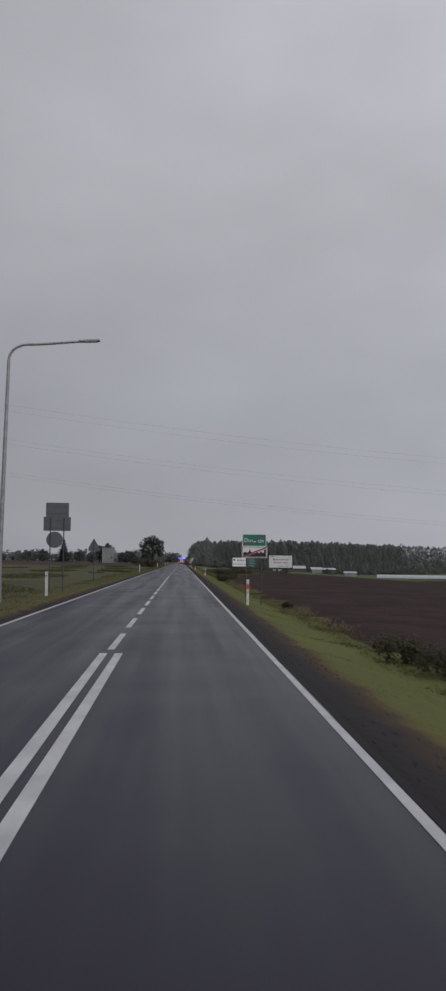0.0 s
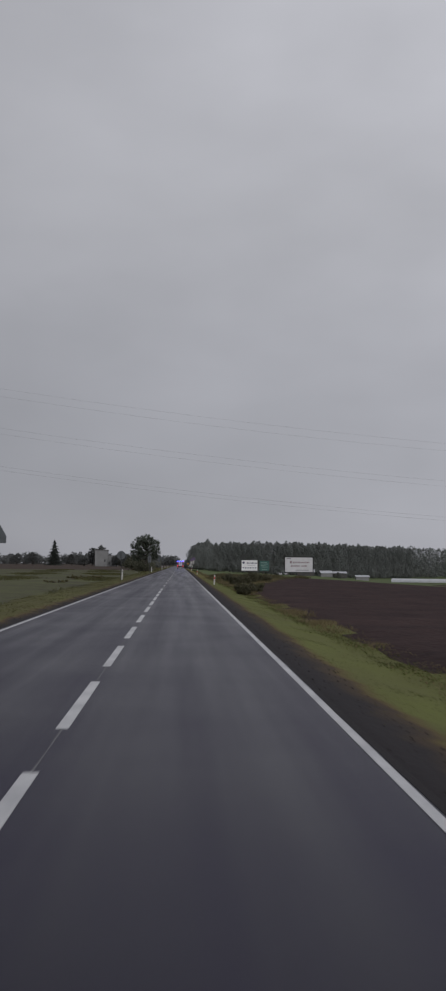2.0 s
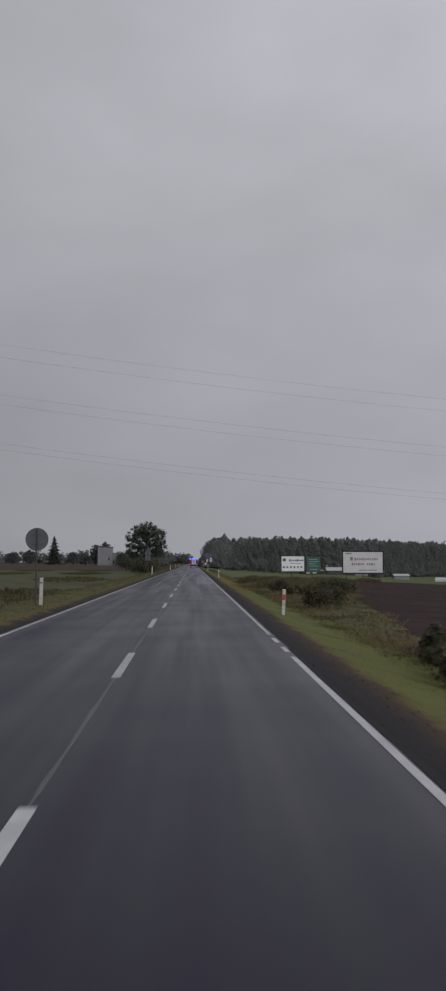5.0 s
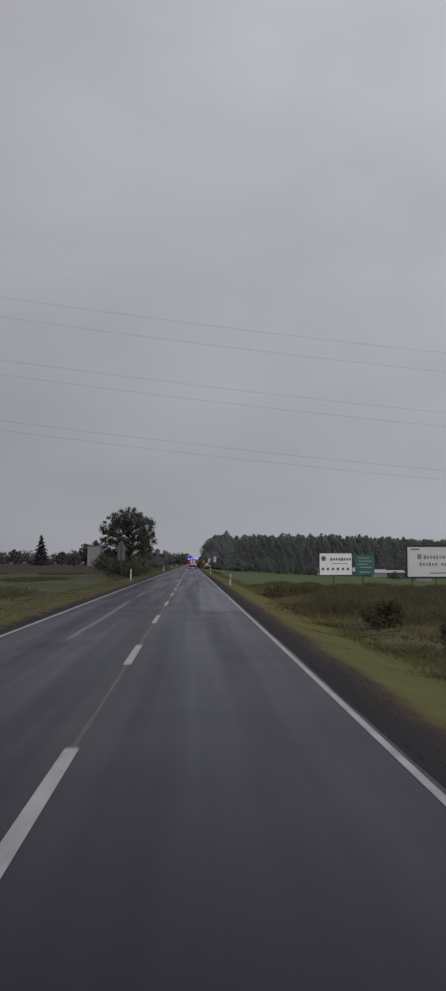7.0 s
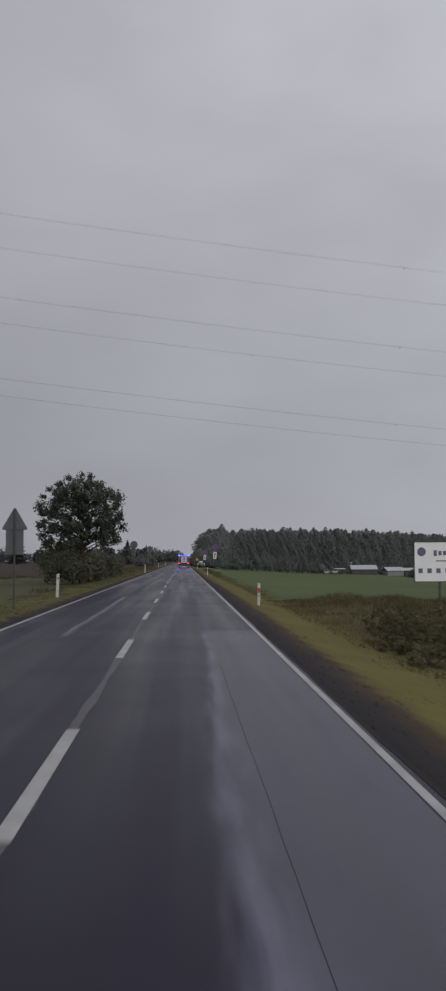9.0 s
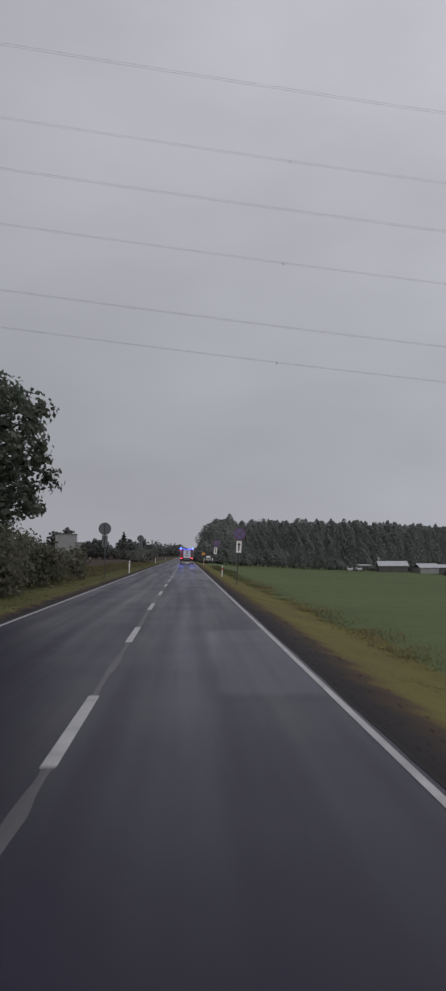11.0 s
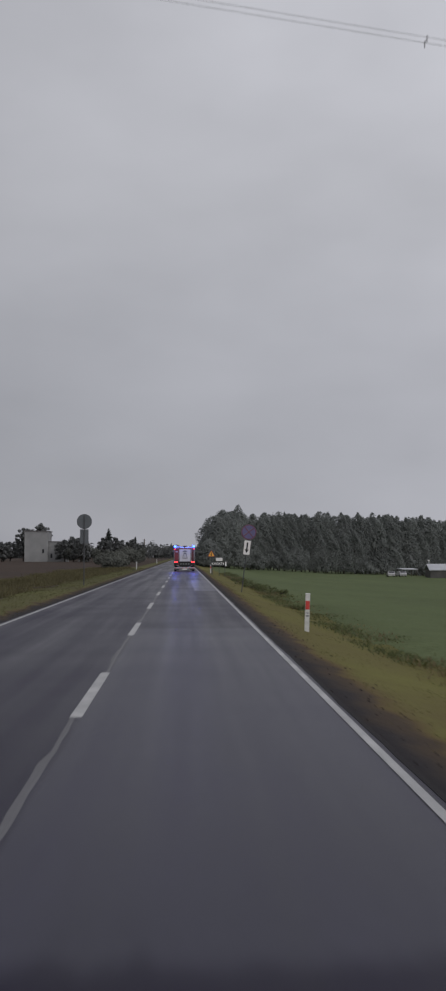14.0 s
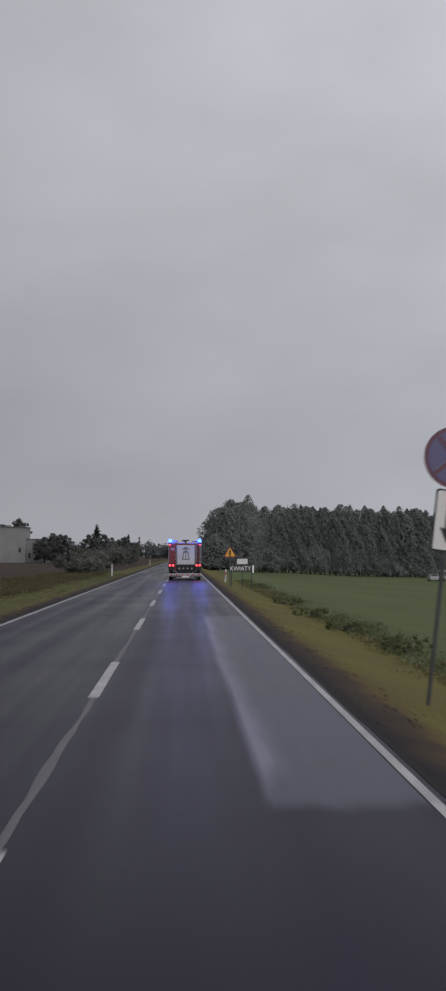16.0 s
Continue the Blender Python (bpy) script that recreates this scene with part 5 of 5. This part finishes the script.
def wire(level, plane):
    bm = B()
    xs = np.linspace(-110, 330, 45)
    for dy in (-0.2, 0.2):
        pts = [hang(level, plane, a) + Vector((0, dy, 0)) for a in xs]
        for a, b in zip(pts, pts[1:]):
            tube(bm, a, b, 0.009, 0.009, 5, False)
    t = tagged(new("overhead_wire", mesh_of("overhead_wire", bm, WIRE)), "thin twin conductor of a high-voltage line crossing overhead", "power line", "wires of the high-voltage line")
    mid = (30.9, 10.6)[plane] + (0.8, 0.0, -0.8)[level]
    for a in (mid - 62, mid, mid + 64):
        p = hang(level, plane, a)
        part("spacer", box(B(), p - Vector((0, 0, 0.05)), (0.02, 0.44, 0.02)), WIRE, t)
        for dy in (-0.2, 0.2):
            part("spacer_tick", box(B(), p + Vector((0, dy, -0.08)), (0.035, 0.035, 0.30)), WIRE, t)


def pylon(x):
    """Lattice tower that carries the six conductors on three pairs of arms."""
    tops = [hang(k, 0, x).z for k in range(3)]
    y = (hang(0, 0, x).y + hang(0, 1, x).y) / 2
    g = gz(x, y)
    t = thing("pylon", pose(x, y, g - 0.3), "grey lattice steel pylon of the high-voltage line", "pylon", "pylons of the high-voltage line")
    height = tops[0] + 4.0 - g
    wide = lambda z: 3.2 * (1 - z / height) ** 1.2 + 0.45
    zs = [height * (1 - (1 - i / 12) ** 1.15) for i in range(13)]
    for sx in (-1, 1):
        for sy in (-1, 1):
            bm = B()
            for z0, z1 in zip(zs, zs[1:]):
                tube(bm, (sx * wide(z0), sy * wide(z0), z0), (sx * wide(z1), sy * wide(z1), z1), 0.11, 0.10, 4, False)
            part("leg", bm, STEEL, t)
    for z0, z1 in zip(zs, zs[1:]):
        bm = B()
        w0, w1 = wide(z0), wide(z1)
        for k in (-1, 1):
            for s0 in (-1, 1):
                tube(bm, (s0 * w0, k * w0, z0), (-s0 * w1, k * w1, z1), 0.05, 0.05, 4, False)
                tube(bm, (k * w0, s0 * w0, z0), (k * w1, -s0 * w1, z1), 0.05, 0.05, 4, False)
        part("bracing", bm, STEEL, t)
    for z in tops:
        za = z + 2.2 - g + 0.3
        for sy in (-1, 1):
            bm = B()
            for sx in (-1, 1):
                tube(bm, (sx * wide(za), sy * wide(za), za), (0, sy * 7.6, za), 0.08, 0.06, 4, False)
                tube(bm, (sx * wide(za), sy * wide(za), za + 1.4), (0, sy * 7.6, za), 0.07, 0.05, 4, False)
            arm = part("crossarm", bm, STEEL, t)
            part("insulator", tube(B(), (0, sy * 7.55, za), (0, sy * 7.55, za - 2.2), 0.12, 0.12, 8), GLASS_DARK, arm, "dark insulator string")


for plane in (0, 1):
    for level in (0, 1, 2):
        wire(level, plane)
for x in (-110, 330):
    pylon(x)

# ---- far buildings ----
def gable_house(name, x, y, w, d, wall_h, roof_h, walls, roof, label, turn=0, windows=()):
    g = gz(x, y)
    t = thing(name, pose(x, y, g - 0.1, 0, 0, turn), label, "building")
    bm = B()
    box(bm, (0, 0, wall_h / 2), (w, d, wall_h))
    part("wall", bm, walls, t)
    bm = B()
    e = 0.35
    prof = [(-d / 2 - e, wall_h - 0.1), (0, wall_h + roof_h), (d / 2 + e, wall_h - 0.1), (d / 2 + e, wall_h + 0.1), (0, wall_h + roof_h + 0.22), (-d / 2 - e, wall_h + 0.1)]
    lo = [bm.verts.new((-w / 2 - e, a, b)) for a, b in prof]
    hi = [bm.verts.new((w / 2 + e, a, b)) for a, b in prof]
    for i in range(6):
        bm.faces.new((lo[i], lo[(i + 1) % 6], hi[(i + 1) % 6], hi[i]))
    bm.faces.new(lo[:3] + lo[3:])
    bm.faces.new(hi)
    bmesh.ops.recalc_face_normals(bm, faces=bm.faces[:])
    part("roof", bm, roof, t)
    for wx, wz, ww, wh in windows:
        win = part("window", box(B(), (wx, -d / 2 - 0.02, wz), (ww, 0.08, wh)), GLASS_DARK, t)
        part("sill", box(B(), (wx, -d / 2 - 0.06, wz - wh / 2 - 0.05), (ww + 0.2, 0.16, 0.08)), CONCRETE, win)
    return t


def flat_block(name, x, y, w, d, h, label, windows=()):
    g = gz(x, y)
    t = thing(name, pose(x, y, g - 0.1), label, "building")
    part("wall", box(B(), (0, 0, h / 2), (w, d, h)), PLASTER, t)
    part("roof", box(B(), (0, 0, h + 0.12), (w + 0.5, d + 0.5, 0.24)), ROOF, t)
    for wx, wz, ww, wh in windows:
        win = part("window", box(B(), (wx, -d / 2 - 0.02, wz), (ww, 0.08, wh)), GLASS_DARK, t)
        part("sill", box(B(), (wx, -d / 2 - 0.06, wz - wh / 2 - 0.05), (ww + 0.2, 0.16, 0.08)), CONCRETE, win)
    return t


flat_block("tower_house", -46.6, 586, 7.4, 8, 9.6, "pale grey flat-roofed tower block of an old building", ((2.2, 3.4, 0.6, 1.2),))
flat_block("low_wing", -40.2, 588, 5.5, 9, 6.4, "lower pale grey wing with a flat roof", ((-1.8, 2.0, 0.6, 1.4),))
flat_block("low_wing", -33.0, 596, 3.0, 6, 5.8, "small grey block with a dark flat roof")
t = gable_house("shed", 65.6, 516.5, 9.0, 6, 2.0, 1.3, BARN, ROOF_PALE, "dark shed with a pale sheet roof by the forest", turn=-3)
vent = part("vent_pipe", tube(B(), (-4.2, 0.3, 2.6), (-4.2, 0.3, 4.2), 0.12, 0.12, 10), ROOF_PALE, t)
part("vent_cap", tube(B(), (-4.2, 0.3, 4.2), (-4.2, 0.3, 4.55), 0.34, 0.22, 10), WHITE_PL, vent, "white vent cap")
gable_house("shed", 76.0, 514, 6.0, 7, 1.9, 1.1, PLASTER, ROOF_PALE, "pale rendered shed with a sheet roof by the forest", turn=4)
gable_house("barn", 84.2, 519, 6.5, 6, 2.6, 0.7, BARN, ROOF_PALE, "low dark barn with a thin pale roof at the forest edge")
gable_house("shed", 97.6, 526, 7.0, 4, 1.9, 0.7, PLASTER, ROOF_PALE, "small pale hut with a sheet roof")
bush(81.2, 506, 3.3, 5.0, 2600, 0.20, "dark rounded bush beside the far sheds", HAZE_BUSH)


def carport(x, y):
    g = gz(x, y)
    t = thing("carport", pose(x, y, g - 0.1, 0, 0, 4), "open carport with a thin pale flat roof", "carport")
    part("roof", box(B(), (0, 0, 2.15), (4.2, 5.0, 0.16), (2, 0, 0)), ROOF_PALE, t)
    for a in (-1.9, 1.9):
        for b in (-2.3, 2.3):
            part("post", box(B(), (a, b, 1.05), (0.12, 0.12, 2.1)), TIMBER, t)


carport(59.4, 531)


def tunnel(x, y, length, r, turn):
    g = gz(x, y)
    t = thing("foil_tunnel", pose(x, y, g - 0.2, 0, 0, turn), "long white plastic growing tunnel across the field", "foil tunnel")
    bm = B()
    k = 10
    prof = [(math.cos(math.pi * i / k) * r, math.sin(math.pi * i / k) * r * 0.85 + 0.2) for i in range(k + 1)]
    a = [bm.verts.new((0, p, q)) for p, q in prof]
    b = [bm.verts.new((length, p, q)) for p, q in prof]
    for i in range(k):
        bm.faces.new((a[i], a[i + 1], b[i + 1], b[i]))
    bm.faces.new(a)
    bm.faces.new(list(reversed(b)))
    bmesh.ops.recalc_face_normals(bm, faces=bm.faces[:])
    part("foil", bm, FOIL, t)
    for i in range(0, 15):
        bm = B()
        px = length * i / 14
        for (p0, q0), (p1, q1) in zip(prof, prof[1:]):
            tube(bm, (px, p0 * 1.01, q0 * 1.01), (px, p1 * 1.01, q1 * 1.01), 0.05, 0.05, 5, False)
        part("hoop", bm, STEEL, t)


tunnel(112.5, 520, 70, 2.25, -24)
tunnel(117.5, 527, 70, 2.25, -24)


def car(x, y, turn, label):
    t = thing("parked_car", pose(x, y, gz(x, y), 0, 0, turn), label, "car")
    bm = B()
    prof = [(-2.1, 0.35), (2.1, 0.35), (2.15, 0.75), (1.9, 0.9), (1.0, 0.98), (0.5, 1.45), (-1.2, 1.48), (-1.9, 1.0), (-2.15, 0.85)]
    plate(bm, prof, -0.85, 0.85)
    part("body", bm, TRUCK_WHITE, t)
    for px in (-1.3, 1.35):
        for py in (-0.8, 0.8):
            part("wheel", tube(B(), (px, py - 0.1, 0.32), (px, py + 0.1, 0.32), 0.32, 0.32, 16), RUBBER, t)
    part("rear_window", box(B(), (-1.556, 0, 1.252), (0.70, 1.45, 0.02), (0, -34.4, 0)), GLASS_DARK, t)
    part("windscreen", box(B(), (0.762, 0, 1.226), (0.56, 1.45, 0.02), (0, 43.2, 0)), GLASS_DARK, t)
    part("side_window", plate(B(), [(-1.2, 1.02), (0.75, 1.02), (0.42, 1.38), (-1.1, 1.4)], -0.862, -0.852), GLASS_DARK, t)


car(53.6, 525, 84, "white car parked by the far sheds")
car(56.4, 525.5, 95, "white car parked by the far sheds")

# utility pole far along the road
X0, Y0 = -17.0, 690
t = thing("utility_pole", pose(X0, Y0, gz(X0, Y0)), "bare grey utility pole beside the far road", "utility pole")
part("pole", tube(B(), (0, 0, -0.2), (0, 0, 9.3), 0.32, 0.24, 10), TIMBER, t)
part("crossarm", box(B(), (0, -0.1, 8.7), (1.4, 0.12, 0.12)), TIMBER, t)


# ---- the fire engine ----
def fire_engine(x, y):
    t = thing("fire_engine", pose(x, y, 0), "red and white fire engine with blue beacons and lit tail lamps", "fire engine")
    # the rear faces -y; the body runs towards +y
    part("body", box(B(), (0, 2.55, 1.72), (2.5, 5.1, 2.08), (0, 0, 0), 0.07), TRUCK_RED, t)
    part("chassis", box(B(), (0, 3.6, 0.66), (1.1, 7.2, 0.3)), RUBBER, t)
    cabin = part("cab", box(B(), (0, 6.55, 1.68), (2.45, 2.4, 2.1), (0, 0, 0), 0.14), TRUCK_RED, t)
    part("cab_window", box(B(), (-1.228, 6.4, 2.15), (0.02, 1.3, 0.7)), GLASS_DARK, cabin)
    part("cab_window", box(B(), (1.228, 6.4, 2.15), (0.02, 1.3, 0.7)), GLASS_DARK, cabin)
    part("windscreen", box(B(), (0, 7.76, 2.15), (2.1, 0.02, 0.8)), GLASS_DARK, cabin)
    # rear wall: frame, shutter with its slats and emblem, pump bay
    for sx in (-0.62, 0.76):
        part("shutter_rail", box(B(), (sx, -0.02, 1.93), (0.06, 0.06, 1.62), (0, 0, 0), 0.01), STEEL, t, "bright shutter rail")
    part("shutter_box", box(B(), (0.07, -0.03, 2.71), (1.46, 0.09, 0.11), (0, 0, 0), 0.02), TRUCK_RED, t)
    door = part("rear_shutter", box(B(), (0.07, -0.015, 1.91), (1.30, 0.05, 1.50), (0, 0, 0), 0.015), DOOR_WHITE, t, "white roller shutter")
    for i in range(16):
        part("slat", box(B(), (0.07, -0.045, 1.21 + i * 0.0935), (1.24, 0.012, 0.085), (0, 0, 0), 0.003), DOOR_WHITE, door)
    ex, ez = 0.07, 1.93
    part("emblem", plate(B(), [(ex + a, ez + c) for a, c in ((-0.30, -0.42), (0.30, -0.42), (0.28, -0.28), (0.20, 0.20), (0.0, 0.34), (-0.20, 0.20), (-0.28, -0.28))], -0.064, -0.055), INK_GREY, door, "dark emblem shape")
    part("emblem_top", plate(B(), [(ex + a, ez + c) for a, c in ((-0.34, 0.36), (0.34, 0.36), (0.16, 0.50), (0.0, 0.58), (-0.16, 0.50))], -0.064, -0.055), INK_GREY, door)
    for sx in (-1, 1):
        part("emblem_inner", plate(B(), [(ex + sx * 0.04, ez - 0.34), (ex + sx * 0.20, ez - 0.34), (ex + sx * 0.14, ez + 0.10), (ex + sx * 0.04, ez + 0.10)], -0.070, -0.064), DOOR_WHITE, door)
    part("shutter_bar", box(B(), (0.07, -0.06, 1.17), (1.26, 0.04, 0.05)), STEEL, door)
    bay = part("lower_panel", box(B(), (0.05, -0.012, 0.84), (1.44, 0.05, 0.56), (0, 0, 0), 0.01), RUBBER, t, "dark pump bay under the shutter")
    for sx in (-0.42, -0.12, 0.20, 0.52):
        part("coupling", tube(B(), (sx, -0.03, 0.86), (sx, -0.12, 0.86), 0.075, 0.07, 14), STEEL, bay, "steel hose coupling")
    step = part("rear_step", box(B(), (0, -0.14, 0.40), (2.45, 0.38, 0.16), (0, 0, 0), 0.025), TRUCK_WHITE, t, "pale rear bumper step")
    for i in range(6):
        part("stripe", box(B(), (-1.02 + i * 0.41, -0.334, 0.40), (0.10, 0.006, 0.13), (0, 25, 0)), RED_REFL, step)
    part("plate_bar", box(B(), (0.05, -0.325, 0.25), (0.56, 0.02, 0.13)), SIGN_WHITE, t)
    part("underrun_bar", box(B(), (0, -0.05, 0.26), (2.2, 0.10, 0.10), (0, 0, 0), 0.02), TRUCK_GREY, t)
    for s in (-1, 1):
        for dx in (0.0, 0.235):
            part("tail_lamp", tube(B(), (s * (1.13 - dx), -0.03, 1.10), (s * (1.13 - dx), -0.07, 1.10), 0.082, 0.075, 16), LIGHT_RED, t, "lit red tail lamp")
        part("lamp_panel", box(B(), (s * 1.01, -0.015, 0.98), (0.46, 0.03, 0.52), (0, 0, 0), 0.01), BLACK, t, "dark lamp panel")
        part("mud_flap", box(B(), (s * 0.95, 0.35, 0.38), (0.5, 0.03, 0.5)), RUBBER, t)
        bc = part("beacon", tube(B(), (s * 1.12, 0.18, 2.84), (s * 1.12, 0.18, 3.08), 0.16, 0.11, 18), LIGHT_BLUE, t, "lit blue beacon")
        part("beacon_base", tube(B(), (s * 1.12, 0.18, 2.75), (s * 1.12, 0.18, 2.84), 0.17, 0.17, 18), BLACK, bc)
        part("top_lamp", box(B(), (s * 1.15, -0.03, 2.66), (0.12, 0.05, 0.08), (0, 0, 0), 0.01), LIGHT_RED, t, "small red marker lamp")
        part("corner_post", box(B(), (s * 1.22, -0.005, 1.75), (0.05, 0.03, 1.9), (0, 0, 0), 0.008), STEEL, t)
        part("side_stripe", box(B(), (s * 1.253, 2.55, 0.95), (0.008, 4.9, 0.22)), TRUCK_WHITE, t)
        for i in range(3):
            part("side_shutter", box(B(), (s * 1.252, 0.95 + i * 1.55, 1.88), (0.02, 1.35, 1.45)), TRUCK_GREY, t, "silver side shutter")
        for yy in (1.7, 6.3):
            w = part("wheel", tube(B(), (s * 0.98, yy, 0.50), (s * 1.22, yy, 0.50), 0.50, 0.50, 24), RUBBER, t)
            part("rim", tube(B(), (s * 1.20, yy, 0.50), (s * 1.24, yy, 0.50), 0.27, 0.25, 20), STEEL, w)
        m = part("mirror", box(B(), (s * 1.46, 7.55, 2.05), (0.24, 0.10, 0.58), (0, 0, 0), 0.03), BLACK, t)
        part("mirror_arm", tube(B(), (s * 1.2, 7.55, 2.4), (s * 1.46, 7.55, 2.3), 0.02), BLACK, m)
    for dz, w in ((2.36, 0.34), (2.27, 0.26)):
        part("word_bar", box(B(), (-0.93, -0.006, dz), (w, 0.012, 0.05)), TRUCK_WHITE, t)
    lad = part("ladder", box(box(B(), (0.86, -0.06, 1.92), (0.04, 0.05, 1.5)), (1.14, -0.06, 1.92), (0.04, 0.05, 1.5)), STEEL, t, "steel rear ladder")
    for i in range(6):
        part("rung", box(B(), (1.0, -0.055, 1.30 + i * 0.245), (0.26, 0.05, 0.07), (0, 0, 0), 0.01), BLACK, lad, "dark rung")
    for i in range(3):
        part("grab_handle", tube(B(), (-0.72, -0.06, 1.5 + i * 0.3), (-0.72, -0.06, 1.65 + i * 0.3), 0.015, 0.015, 8), STEEL, t)
    # roof gear
    part("roof_box", box(B(), (-0.82, 1.2, 2.90), (0.55, 2.0, 0.26), (0, 0, 0), 0.03), STEEL, t, "grey roof locker")
    part("roof_ladder", box(box(B(), (0.62, 2.2, 2.94), (0.05, 4.0, 0.07)), (0.95, 2.2, 2.94), (0.05, 4.0, 0.07)), STEEL, t)
    for i in range(9):
        part("roof_rung", tube(B(), (0.62, 0.5 + i * 0.42, 2.94), (0.95, 0.5 + i * 0.42, 2.94), 0.018, 0.018, 8), STEEL, t)
    for sx in (0.62, 0.95):
        part("ladder_stay", box(B(), (sx, 0.6, 2.84), (0.05, 0.05, 0.16)), STEEL, t)
    monitor = part("water_monitor", tube(B(), (0.05, 1.5, 2.74), (0.05, 1.3, 2.98), 0.09, 0.08, 12), RUBBER, t)
    part("nozzle", tube(B(), (-0.22, 1.2, 2.98), (0.32, 1.28, 3.02), 0.06, 0.05, 12), RUBBER, monitor)
    for yy in (0.05, 5.0):
        part("roof_rail", box(B(), (0, yy, 2.80), (1.9, 0.05, 0.06)), STEEL, t)
    bar = part("light_bar", box(B(), (0, 6.6, 2.82), (1.6, 0.35, 0.18), (0, 0, 0), 0.04), LIGHT_BLUE, cabin, "blue light bar")
    part("bar_foot", box(B(), (0, 6.6, 2.725), (1.2, 0.2, 0.03)), BLACK, bar)


fire_engine(0.06, 400.5)
for s in (-1, 1):
    # the glow that the two lit beacons throw
    glow = new("beacon_glow", bpy.data.lights.new("beacon_glow", "POINT"))
    glow.data.energy, glow.data.color, glow.data.shadow_soft_size = 95.0, (0.06, 0.12, 1.0), 0.12
    glow.location = (0.06 + s * 1.12, 400.30, 3.26)
